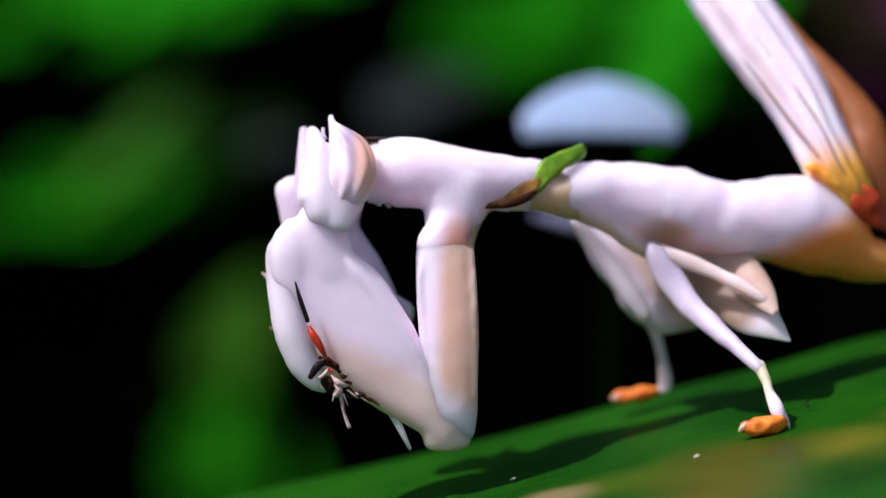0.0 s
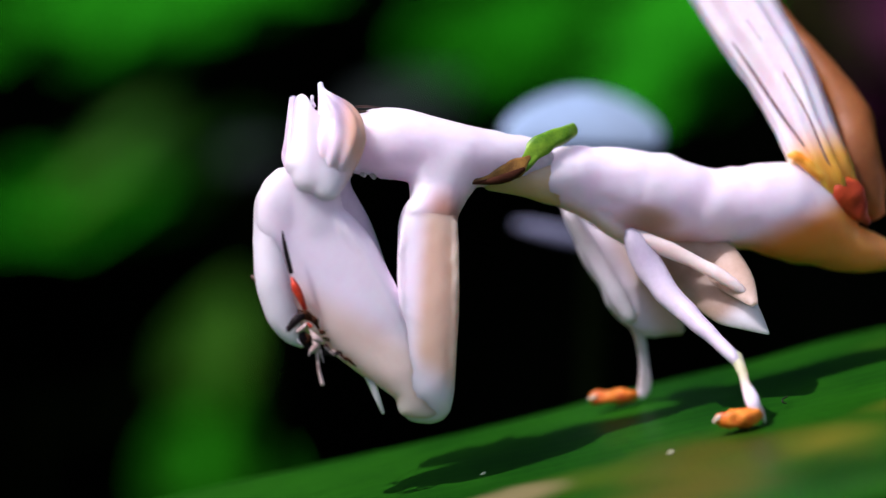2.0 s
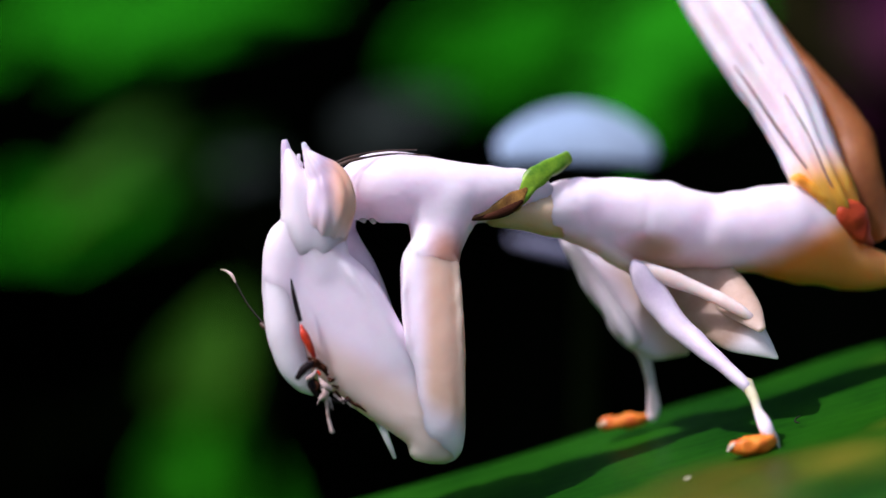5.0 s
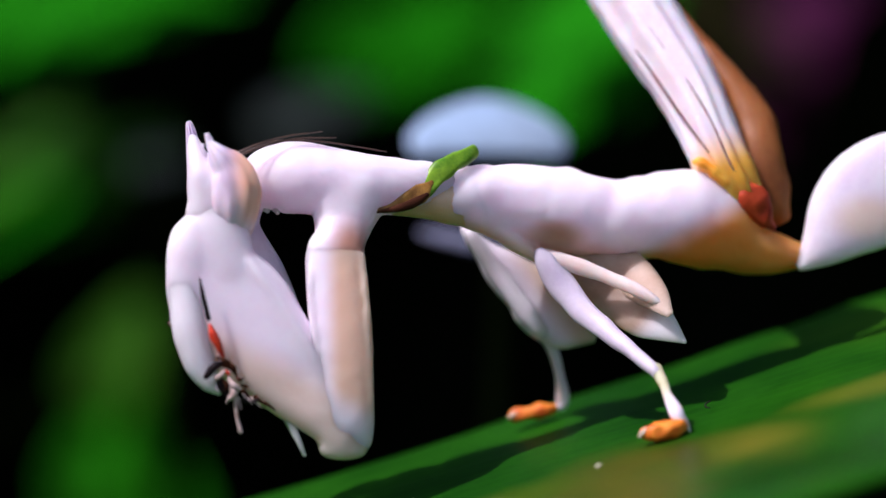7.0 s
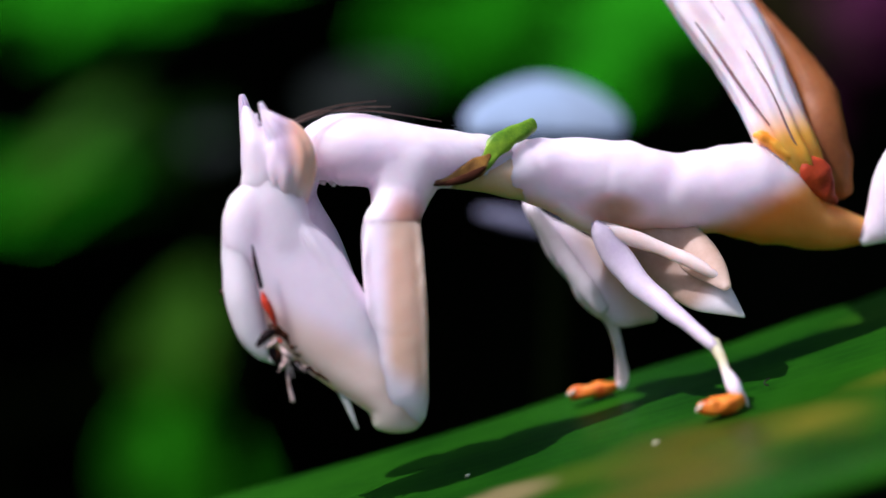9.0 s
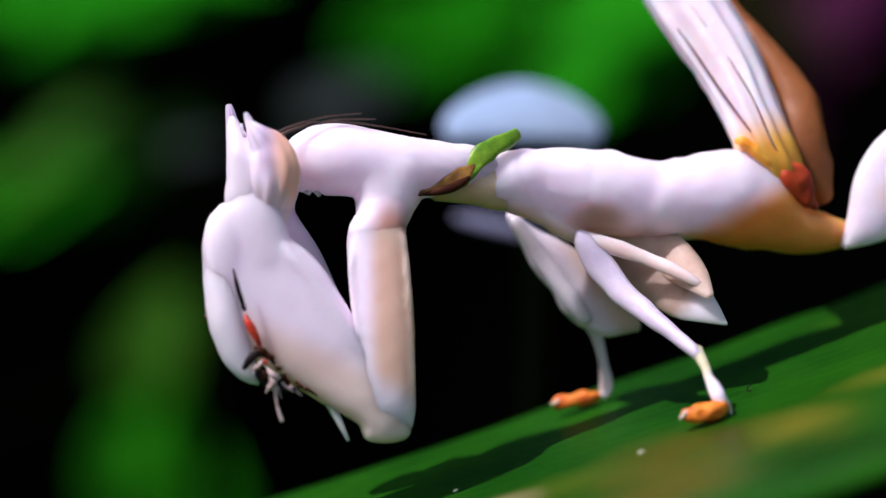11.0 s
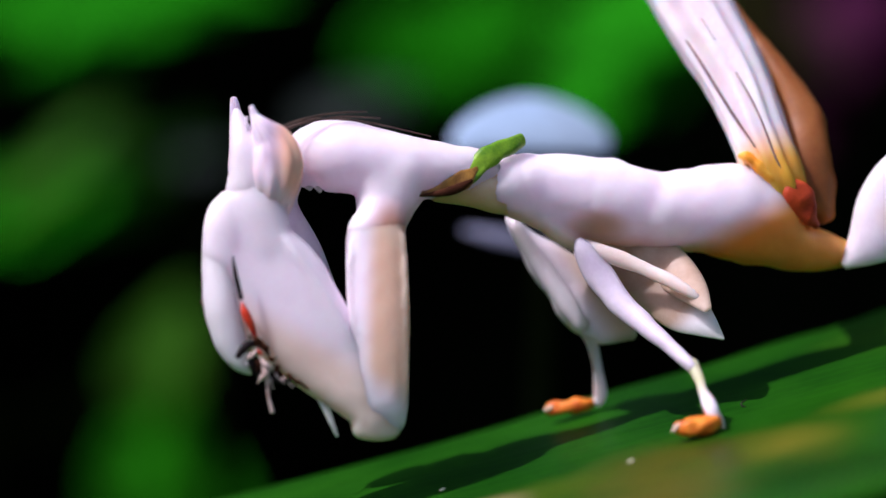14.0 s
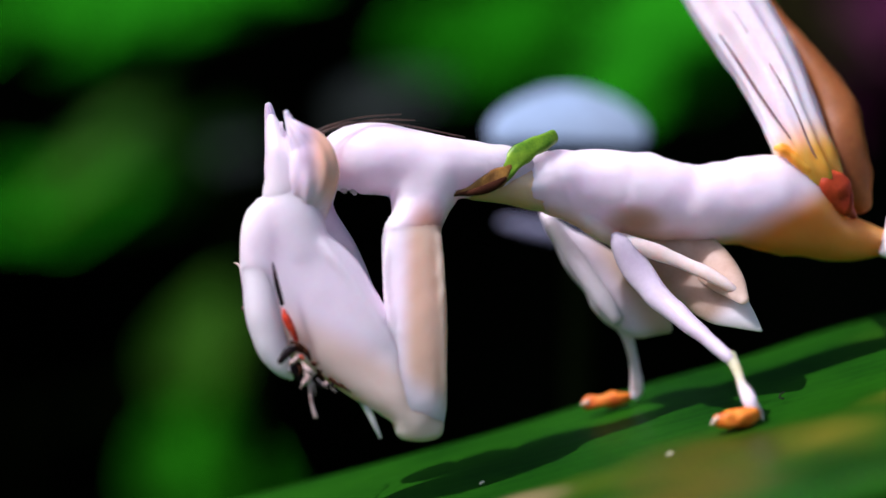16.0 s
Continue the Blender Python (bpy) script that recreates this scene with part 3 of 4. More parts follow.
def build_pronotum():
    bm = limb([
        (-7.28, -2.30, 4.89, 1.40, 1.3), (-6.40, -2.30, 5.36, 1.91, 1.9), (-4.99, -2.30, 5.52, 2.04, 2.2),
        (-2.95, -2.30, 5.30, 1.91, 2.1), (-1.07, -2.19, 5.09, 1.72, 1.8), (0.82, -1.56, 4.98, 1.59, 1.6),
        (2.41, -1.07, 4.94, 1.47, 1.4), (3.68, -0.72, 4.79, 0.96, 1.0)], rough=0.06, steps=10, around=40)
    limb([(-2.13, -2.30, 5.21, 2.23, 2.0), (-2.23, -2.40, 3.95, 2.04, 1.95), (-2.41, -2.70, 2.85, 1.63, 1.75), (-2.59, -3.20, 1.96, 1.43, 1.6),
          (-2.83, -3.70, 1.02, 1.66, 1.55), (-2.69, -4.10, -1.21, 1.72, 1.5), (-2.50, -4.40, -3.68, 1.69, 1.5), (-2.38, -4.60, -6.14, 1.59, 1.4),
          (-2.34, -4.60, -7.99, 1.56, 1.3), (-2.32, -4.50, -9.17, 1.43, 1.0)], bm=bm, around=32, square=0.72, steps=8)
    for path in (((-4.10, -4.75, 1.30), (-4.25, -5.40, -0.60), (-4.05, -5.55, -3.00), (-3.80, -5.55, -4.20)),
                 ((-1.35, -4.75, 1.30), (-1.12, -5.30, -1.00), (-0.98, -5.50, -4.50), (-0.92, -5.50, -7.00), (-1.10, -5.30, -8.30))):
        limb([(*p, 0.16, 0.2) for p in path], bm=bm, steps=8, around=12)
    upper, lower = halves(weathered(melted(bm, rounds=14), 0.03, 1.6), 1.2, 2.7)
    # tan patch carries the upper foreleg's painted shade on upward
    pro_mat = spotted(skin("pronotum_white", *WHITE, size=3.0, rough=0.45, sss=0.9, bump=0.25, deep=3.0, spread=(1.0, 0.85, 0.88)), (0.44, 0.19, 0.10),
                      loc(-1.95, -4.60, 1.30), (1.7, 3.5, 2.6), 0.9)
    pro = mpart("pronotum", upper, pro_mat, None, "smooth domed white front plate")
    for a, b in ((-6.64, -2.60, 3.73), (-6.60, -2.60, 3.60)), ((-6.10, -2.60, 3.73), (-6.04, -2.60, 3.51)), ((-5.63, -2.60, 3.73), (-5.60, -2.60, 3.57)), \
                ((-5.23, -2.60, 3.73), (-5.16, -2.60, 3.54)), ((-4.63, -2.60, 3.73), (-4.57, -2.60, 3.57)):
        mpart("tooth", limb([(*a, 0.26, 0.25), (*b, 0.12, 0.12)], around=8), white, pro, "tiny blunt tooth")
    # tan side: the shade on this face is put into the colour
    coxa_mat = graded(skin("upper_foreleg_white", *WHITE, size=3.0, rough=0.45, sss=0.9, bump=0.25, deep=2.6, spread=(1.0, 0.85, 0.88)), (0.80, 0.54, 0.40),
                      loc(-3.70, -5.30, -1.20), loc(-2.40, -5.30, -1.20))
    # lilac lower end: a cool sky highlight painted in
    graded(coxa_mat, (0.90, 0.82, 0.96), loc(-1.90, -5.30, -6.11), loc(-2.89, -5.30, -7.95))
    coxa = mpart("near_upper_foreleg", lower, coxa_mat, None, "thick white upper foreleg, tan shade and cool highlight put into its colour")
    mpart("green_band", limb([
        (4.90, -0.31, 6.95, 0.40, 0.5), (4.17, -1.28, 6.57, 0.48, 0.34), (3.21, -1.96, 5.82, 0.57, 0.26),
        (2.38, -2.47, 4.98, 0.54, 0.24), (1.81, -2.72, 4.41, 0.26, 0.2)], square=0.65, rough=0.22, steps=8), collar_green, pro,
        "bright green band across the back")
    mpart("brown_band", limb([
        (2.57, -2.44, 5.17, 0.22, 0.24), (1.75, -2.81, 4.53, 0.51, 0.24), (0.87, -3.09, 4.06, 0.38, 0.22),
        (0.03, -3.26, 3.71, 0.19, 0.2), (-0.81, -3.45, 3.55, 0.06, 0.1)], square=0.65, rough=0.22, steps=8), collar_brown, pro,
        "brown lower end of the band")
    mpart("dark_rim", limb([(2.31, -2.89, 4.50, 0.13, 0.15), (1.62, -3.18, 4.05, 0.26, 0.16), (0.75, -3.42, 3.73, 0.22, 0.16),
                            (-0.50, -3.49, 3.51, 0.06, 0.1)], around=10), dark_brown, pro, "dark brown rim of the band")
    return pro, coxa


def build_forelegs():
    # white passes into tan where the thigh is shaded: shade as colour
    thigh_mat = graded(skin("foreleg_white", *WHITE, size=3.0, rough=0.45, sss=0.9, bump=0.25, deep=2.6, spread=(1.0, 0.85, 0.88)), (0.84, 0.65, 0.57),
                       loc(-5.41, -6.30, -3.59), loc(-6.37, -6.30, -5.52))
    bm = limb([
        (-2.22, -4.60, -8.85, 1.40, 1.15), (-3.20, -4.70, -7.72, 1.52, 1.2), (-5.06, -4.70, -5.77, 2.17, 1.2),
        (-6.47, -4.80, -4.04, 2.74, 1.15), (-7.89, -4.80, -2.37, 3.19, 1.1), (-9.18, -4.80, -0.59, 3.06, 1.0),
        (-10.11, -4.70, 1.26, 2.17, 1.0), (-10.61, -4.60, 2.75, 1.28, 0.9), (-10.71, -4.60, 3.42, 0.45, 0.6)], rough=0.05, around=36, steps=8,
        square=0.72)
    limb([(-8.05, -5.10, 1.70, 0.15, 0.2), (-7.35, -5.55, 0.75, 0.30, 0.4), (-5.90, -5.60, -1.25, 0.32, 0.4), (-4.55, -5.55, -3.40, 0.34, 0.42),
          (-3.40, -5.40, -5.60, 0.38, 0.4), (-2.60, -5.30, -7.40, 0.30, 0.3)], bm=bm, steps=8)
    limb([(-3.48, -4.70, -9.12, 0.80, 0.85), (-2.55, -4.65, -9.20, 0.88, 1.0), (-1.66, -4.55, -9.12, 0.86, 0.9)], bm=bm, square=0.62, around=28)
    limb([(-10.50, -5.00, 3.10, 0.70, 0.70), (-10.78, -5.10, 1.90, 1.10, 0.80), (-10.88, -5.15, 0.60, 1.12, 0.75), (-10.92, -5.25, -0.60, 0.88, 0.66),
          (-10.90, -5.30, -1.70, 0.70, 0.55), (-10.80, -5.30, -2.80, 0.30, 0.30)], bm=bm, square=0.8)
    limb([(-8.50, -4.95, 0.20, 1.30, 0.92), (-8.85, -4.95, 1.60, 1.60, 0.95), (-9.10, -4.95, 2.80, 1.50, 0.92), (-9.30, -4.90, 3.70, 1.10, 0.75),
          (-9.40, -4.80, 4.40, 0.60, 0.40)], bm=bm, square=0.8)
    limb([(-4.00, -5.00, -4.30, 0.30, 0.40), (-3.75, -5.10, -5.40, 0.75, 0.65), (-3.30, -5.10, -7.00, 0.90, 0.75), (-2.90, -5.00, -8.40, 0.80, 0.70)],
         bm=bm, square=0.72)
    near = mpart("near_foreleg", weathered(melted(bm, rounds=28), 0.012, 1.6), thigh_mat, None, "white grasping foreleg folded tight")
    shin = mpart("shin", limb([
        (-10.75, -4.45, 2.97, 0.51, 0.5), (-11.24, -4.60, 1.72, 0.80, 0.6), (-11.19, -5.15, -0.12, 0.86, 0.7),
        (-10.91, -5.60, -2.42, 0.96, 0.75), (-10.36, -5.60, -4.41, 0.86, 0.7), (-9.80, -5.70, -5.47, 0.57, 0.5), (-9.24, -5.80, -6.12, 0.13, 0.2)],
        rough=0.06), white, near, "white toothed shin clamped against the thigh")
    for p, q, w in (((-5.72, -5.00, -7.20), (-4.66, -5.20, -9.74), 0.32), ((-9.60, -5.90, -5.71), (-9.09, -6.10, -6.19), 0.13)):
        mpart("spine", limb([(*p, w, 0.2), (*q, w * 0.3, 0.08)], steps=3, around=8), leg_white, near, "pale pointed spine")
    for p, q, w in (((-7.95, -5.50, -6.10), (-7.42, -5.70, -6.62), 0.13), ((-7.30, -5.50, -6.42), (-6.72, -5.65, -6.92), 0.14),
                    ((-6.75, -5.40, -6.75), (-6.20, -5.55, -7.20), 0.12), ((-6.15, -5.30, -7.02), (-5.55, -5.40, -7.62), 0.12)):
        mpart("spine", limb([(*p, w, 0.2), (*q, w * 0.3, 0.08)], steps=3, around=8), dark_brown, near, "short black spine")
    far = mpart("far_foreleg", limb([
        (-7.20, -1.30, 4.45, 0.51, 0.8), (-7.88, -0.50, 2.89, 0.83, 1.0), (-7.07, -0.10, 0.35, 1.28, 1.1),
        (-6.06, 0.10, -1.88, 1.15, 1.0), (-5.16, -0.10, -3.31, 0.70, 0.9), (-4.33, -0.30, -4.17, 0.22, 0.5)]), leg_white, None,
        "far white foreleg seen behind the near one")
    far_thigh = mpart("thigh", limb([(-4.26, -0.30, -5.06, 0.83, 0.8), (-7.14, -0.10, -3.79, 1.59, 1.0), (-9.05, -0.10, -0.61, 1.79, 1.0),
                         (-10.63, -0.30, 2.90, 0.89, 0.8)]), leg_white, far)
    return near, shin, far, far_thigh


def build_head():
    bm = limb([
        (-8.45, -4.75, 1.60, 0.80, 0.6), (-8.65, -4.70, 2.81, 1.46, 0.95), (-8.79, -4.30, 4.06, 1.59, 1.6),
        (-8.94, -3.80, 5.15, 1.47, 2.0), (-9.06, -3.80, 6.08, 1.15, 1.6), (-9.12, -3.80, 6.80, 0.57, 0.9)])
    limb([(-10.89, -2.60, 7.67, 0.26, 0.6), (-10.53, -3.20, 6.58, 0.57, 1.6), (-10.12, -3.80, 5.00, 0.89, 2.0), (-9.69, -4.70, 3.27, 1.15, 1.0), (-9.40, -4.75, 2.00, 1.00, 0.7)], bm=bm)
    limb([(-10.55, -4.30, 4.60, 0.40, 0.6), (-10.45, -4.60, 3.60, 0.62, 0.7), (-10.50, -4.80, 2.60, 0.50, 0.6)], bm=bm)
    head = fused(mpart("head", bm, graded(skin("head_white", *WHITE, size=3.0, rough=0.45, sss=0.9, bump=0.25, deep=3.0, spread=(1.0, 0.85, 0.88)), (0.93, 0.52, 0.34),
                                          loc(-8.60, -3.80, 4.38), loc(-6.80, -3.80, 4.69)), None, "small white head with a peach nape"), rounds=8)
    eye_mat = graded(skin("eye_white", (0.74, 0.68, 0.80), (0.86, 0.80, 0.90), size=1.6, rough=0.4, sss=0.6, bump=0.3, deep=0.25),
                     (0.52, 0.42, 0.54), loc(-9.50, -5.80, 6.30), loc(-8.70, -5.80, 6.30))
    graded(eye_mat, (0.90, 0.76, 0.88), loc(-8.44, -5.80, 5.47), loc(-8.69, -5.80, 4.16))
    graded(eye_mat, (0.99, 0.58, 0.40), loc(-8.75, -5.80, 5.47), loc(-7.55, -5.80, 5.60))
    graded(eye_mat, (0.93, 0.76, 0.80), loc(-7.89, -5.80, 4.20), loc(-8.07, -5.80, 2.40))
    mpart("eye", limb([(-9.94, -5.00, 7.97, 0.10, 0.12), (-9.75, -5.00, 7.48, 0.19, 0.25), (-9.22, -5.10, 6.79, 0.67, 0.55), (-8.61, -5.10, 5.99, 1.18, 0.8),
                       (-8.29, -5.25, 4.79, 1.43, 1.0), (-8.27, -5.10, 3.57, 1.21, 0.9), (-8.47, -4.40, 2.32, 0.64, 0.5)], steps=8, around=54, rough=0.06, flute=0.045),
          eye_mat, head, "pale conical eye with a peach rear side")
    mpart("eye", limb([(-11.27, -1.40, 8.56, 0.13, 0.15), (-11.18, -1.40, 8.18, 0.22, 0.25), (-10.98, -1.50, 7.29, 0.38, 0.4), (-10.62, -1.70, 6.18, 0.70, 0.8),
                       (-10.19, -1.90, 4.75, 1.02, 1.0), (-9.85, -2.30, 3.48, 0.89, 0.9)], rough=0.05, around=54, flute=0.05), eye_lilac, head, "pointed pale conical eye")
    for a, b, w in (((-10.13, -4.40, 6.77), (-10.26, -4.40, 7.38), 0.08), ((-9.74, -4.80, 7.24), (-9.70, -4.80, 7.79), 0.07),
                    ((-9.35, -5.00, 6.98), (-9.44, -5.00, 7.35), 0.06)):
        mpart("tubercle", limb([(*a, w * 2.2, 0.16), (*b, w, 0.1)], around=8, rough=0.1, grain=3.0), leg_white, head, "small pale knob on the brow")
    for path in (((-8.61, -4.60, 6.76), (-7.38, -4.40, 7.38), (-5.72, -3.60, 7.92), (-3.73, -2.60, 8.23)),
                 ((-8.32, -4.20, 6.78), (-6.94, -4.00, 7.34), (-5.10, -3.40, 7.81), (-2.94, -2.80, 7.91)),
                 ((-8.53, -3.30, 6.88), (-6.68, -3.00, 7.58), (-3.89, -2.40, 7.68), (-0.13, -1.17, 7.18)),
                 ):
        mpart("antenna", limb([(*p, 0.085 * (1 - 0.18 * i), 0.08) for i, p in enumerate(path)], around=8),
              antenna_brown, head, "thin brown thread-like antenna")
    return head


thorax = build_body()
abdomen = build_abdomen()
hind_leg = build_hind_leg()
near_leg, far_leg = build_mid_legs()
pronotum, coxa_near = build_pronotum()
foreleg_near, shin_near, foreleg_far, thigh_far = build_forelegs()
head = build_head()


# ---- the prey ----
PREY = Vector((-9.35, -7.30, -3.60)) * MM


def build_prey():
    root = new("prey_insect")
    root.location = PREY
    tagged(root, "small red and black insect clutched and half eaten", "insect")
    s = -PREY
    part("body", limb([(-9.75, -6.30, -2.35, 0.10, 0.16), (-9.56, -6.40, -2.86, 0.20, 0.24), (-9.26, -6.40, -3.50, 0.20, 0.24),
                       (-9.02, -6.30, -4.08, 0.12, 0.20)], around=12, rough=0.1), prey_red, root, "glossy red body", s)
    # wing case widened: its black also fills in for the dark gap there
    part("wing", limb([(-10.26, -6.55, 0.20, 0.04, 0.06), (-10.08, -6.65, -0.80, 0.13, 0.11), (-9.78, -6.65, -2.05, 0.13, 0.11)], around=8),
         prey_black, root, "narrow black wing case, widened for the dark slit beside the shin", s)
    part("head", limb([(-9.07, -6.40, -4.48, 0.16, 0.20), (-8.64, -6.50, -4.66, 0.24, 0.24), (-8.31, -6.40, -5.05, 0.19, 0.20)], around=12,
                      rough=0.2), dark_brown, root, "dark red-brown head", s)
    part("eye", limb([(-8.87, -6.75, -4.83, 0.07, 0.08), (-8.69, -6.75, -5.01, 0.10, 0.08)], around=8), prey_red, root, "small red eye", s)
    part("leg", limb([(-9.01, -6.50, -4.42, 0.13, 0.12), (-9.48, -6.70, -4.62, 0.24, 0.16), (-9.96, -6.70, -5.20, 0.15, 0.12)], around=10),
         prey_black, root, "thick black leg", s)
    part("leg", limb([(-9.19, -6.50, -5.20, 0.16, 0.16), (-9.18, -6.60, -5.62, 0.21, 0.16), (-8.88, -6.50, -6.18, 0.14, 0.12)], around=8),
         prey_black, root, "black leg", s)
    part("leg", limb([(-8.46, -6.50, -5.87, 0.14, 0.12), (-8.33, -6.60, -6.72, 0.10, 0.10), (-8.27, -6.60, -7.39, 0.08, 0.08),
                      (-8.06, -6.60, -8.18, 0.12, 0.08)], around=8), prey_pale, root, "pale dangling leg", s)
    part("leg", limb([(-8.28, -6.50, -6.36, 0.07, 0.10), (-7.60, -6.60, -6.51, 0.12, 0.12), (-7.05, -6.60, -6.42, 0.07, 0.08)], around=8),
         prey_black, root, "black leg", s)
    part("leg", limb([(-8.03, -6.60, -5.62, 0.07, 0.08), (-7.72, -6.70, -5.74, 0.10, 0.10)], around=8), dark_brown, root, "dark leg stump", s)
    for a, b, c in (((-8.93, -6.80, -4.83), (-9.10, -6.90, -5.07), (-9.41, -6.80, -5.25)), ((-8.74, -6.80, -5.19), (-8.43, -6.90, -5.61), (-8.08, -6.80, -5.86)),
                    ((-8.63, -6.70, -5.74), (-8.38, -6.80, -6.04), (-8.69, -6.70, -6.35))):
        part("torn_flesh", limb([(*a, 0.08, 0.1), (*b, 0.14, 0.14), (*c, 0.08, 0.1)], around=8, rough=0.15), prey_pale, root,
             "pale torn flesh", s)
    for a, b, c in (((-9.34, -6.60, -4.10), (-8.95, -6.75, -4.22), (-8.62, -6.70, -4.52)), ((-8.72, -6.75, -4.30), (-8.42, -6.85, -4.62), (-8.36, -6.75, -4.98)),
                    ((-9.00, -6.80, -5.30), (-8.80, -6.90, -5.62), (-8.92, -6.80, -5.92)), ((-8.30, -6.70, -5.20), (-8.02, -6.80, -5.34), (-7.86, -6.70, -5.24))):
        part("shell_shard", limb([(*a, 0.05, 0.06), (*b, 0.13, 0.1), (*c, 0.04, 0.05)], around=8, rough=0.12, grain=3.0), dark_brown, root,
             "broken dark red shell", s)
    for a, b in (((-8.62, -6.70, -6.05), (-8.84, -6.75, -6.62)), ((-7.96, -6.65, -6.10), (-7.40, -6.70, -6.62)), ((-7.52, -6.60, -6.30), (-6.92, -6.60, -6.86)),
                 ((-8.20, -6.70, -6.30), (-8.02, -6.70, -6.95))):
        part("bristle", limb([(*a, 0.06, 0.06), (*b, 0.025, 0.03)], steps=3, around=6), prey_pale, root, "thin pale bristle", s)
    part("tail_tip", limb([(-12.12, -4.30, -2.26, 0.12, 0.12), (-11.93, -4.40, -2.41, 0.16, 0.20), (-11.47, -4.70, -2.74, 0.12, 0.16)], around=10),
         antenna_brown, root, "red-brown tip", s)
    feeler = part("feeler", limb([(0, 0, 0, 0.06, 0.06), (-0.12, 0, 1.8, 0.05, 0.05), (0.05, 0, 3.6, 0.045, 0.045)], around=8),
                  prey_black, root, "thin black twitching feeler")
    part("feeler_tip", limb([(0.03, 0, 3.5, 0.05, 0.05), (0.10, 0, 4.0, 0.10, 0.09), (-0.02, 0, 4.5, 0.07, 0.07), (-0.22, 0, 4.8, 0.03, 0.03)], around=8),
         prey_pale, feeler, "pale feeler tip")
    return root, feeler


prey, feeler = build_prey()


# ---- small things on the leaf ----
def grain(x, y, length):
    z = leaf_height(x, y)
    ob = part("grain", limb([(-length / 2, 0, 0.02, 0.04, 0.04), (0, 0, 0.05, 0.08, 0.08), (length / 2, 0, 0.08, 0.04, 0.04)],
                            steps=3, around=8), grain_white)
    ob.matrix_basis = pose(x * MM, y * MM, (z + 0.12) * MM, 0, -16, 0)
    return tagged(ob, "tiny pale grain lying on the leaf", "grain", "grains on the leaf")


def hair(x, y):
    ob = part("hair", limb([(0.18, 0, 0.28, 0.035, 0.035), (-0.12, 0, 0.16, 0.045, 0.045), (-0.16, 0, -0.05, 0.045, 0.045),
                            (0.02, 0, -0.16, 0.035, 0.035)], steps=4, around=8), prey_black)
    ob.matrix_basis = pose(x * MM, y * MM, (leaf_height(x, y) + 0.3) * MM, -40, -16, 0)
    return tagged(ob, "tiny dark curled hair lying on the leaf", "hair")


grains = [hair(17.9, -3.3), grain(11.2, -9.6, 0.35), grain(1.35, -4.0, 0.3)]


# ---- plants behind ----
def aim(x, y, z, along, facing):
    """A pose whose x runs along a direction and whose z faces another."""
    ax = Vector(along).normalized()
    az = (Vector(facing) - ax * Vector(facing).dot(ax)).normalized()
    m = Matrix((ax, az.cross(ax), az)).transposed().to_4x4()
    return Matrix.Translation(Vector((x, y, z)) * MM) @ m


def plant(name, x, y, leaves, label, category="plant"):
    """A stem from the soil with leaves on short stalks. leaves: centre (x, y, z), length, width, angle in the picture plane,
    facing, material."""
    root = new(name)
    root.location = Vector((x, y, GROUND)) * MM
    top = max(c[2] for c, *_ in leaves) - 15
    sway = [(x, y + 14, GROUND - 10, 5, 5), (x + 4, y + 16, GROUND * 0.5, 4, 4), (x, y + 14, top, 2.0, 2.0)]
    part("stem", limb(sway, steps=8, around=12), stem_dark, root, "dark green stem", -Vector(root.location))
    rng = random.Random(int(abs(x) + abs(y)))
    sprays = []
    for c, length, width, angle, facing, mat in leaves:
        u = Vector((math.cos(radians(angle)), 0, math.sin(radians(angle))))
        v = Vector((-u.z, 0, u.x))
        sprays.append((c, length, width * 0.8, angle, facing, mat))
        for k in range(5 if length > 30 else 0):
            along, side = rng.uniform(-0.36, 0.36), rng.uniform(-0.26, 0.26)
            p = Vector(c) + u * along * length + v * side * width + Vector((0, rng.uniform(-30, 30), 0))
            q = rng.uniform(0.4, 0.62)
            sprays.append((tuple(p), length * q, width * q * 1.1, angle + rng.uniform(-38, 38),
                           tuple(Vector(facing) + Vector((rng.uniform(-0.4, 0.4), 0, rng.uniform(-0.35, 0.35)))), mat))
    for c, length, width, angle, facing, mat in sprays:
        d = Vector((math.cos(radians(angle)), 0.15, math.sin(radians(angle))))
        foot = Vector(c) - d.normalized() * length / 2
        lf = part("leaf", leaf_blade(length, width), mat, root)
        lf.matrix_basis = Matrix.Translation(-root.location) @ aim(*foot, d, facing)
        z = min(foot.z, top)
        part("leaf_stalk", limb([(*foot, 0.7, 0.7), ((foot.x + x) / 2, foot.y + 8, (foot.z + z) / 2 - 4, 0.9, 0.9),
                                 (x, y + 14, z - 12, 1.1, 1.1)], around=8), stem_dark, root, "", -Vector(root.location))
    return tagged(root, label, category, "plants behind")


SUNNY = (-0.35, -0.75, 0.65)
SUNNIER = (-0.50, -0.50, 0.85)
SIDE = (0.2, -0.95, 0.15)
plant("leafy_plant", -290, 640, [
    ((-90.00, 640.00, 75.50), 84.00, 37.00, 17, SUNNIER, leaf_bright),
    ((-140.00, 650.00, 80.00), 56.00, 36.00, 40, SUNNIER, leaf_bright),
    ((-104.00, 660.00, 33.50), 66.00, 36.00, 12, SUNNIER, leaf_olive),
    ((-128.00, 660.00, 16.00), 84.00, 24.00, 6, SUNNY, leaf_bright)], "plant with broad sunlit green leaves, out of focus")
plant("leafy_plant", -130, 560, [
    ((-67.71, 560.00, -64.55), 60.59, 48.00, 105, SUNNIER, leaf_low),
    ((-75.65, 580.00, -22.56), 37.40, 27.65, 70, SUNNY, leaf_olive_dim)], "low plant with bright green leaves, out of focus")
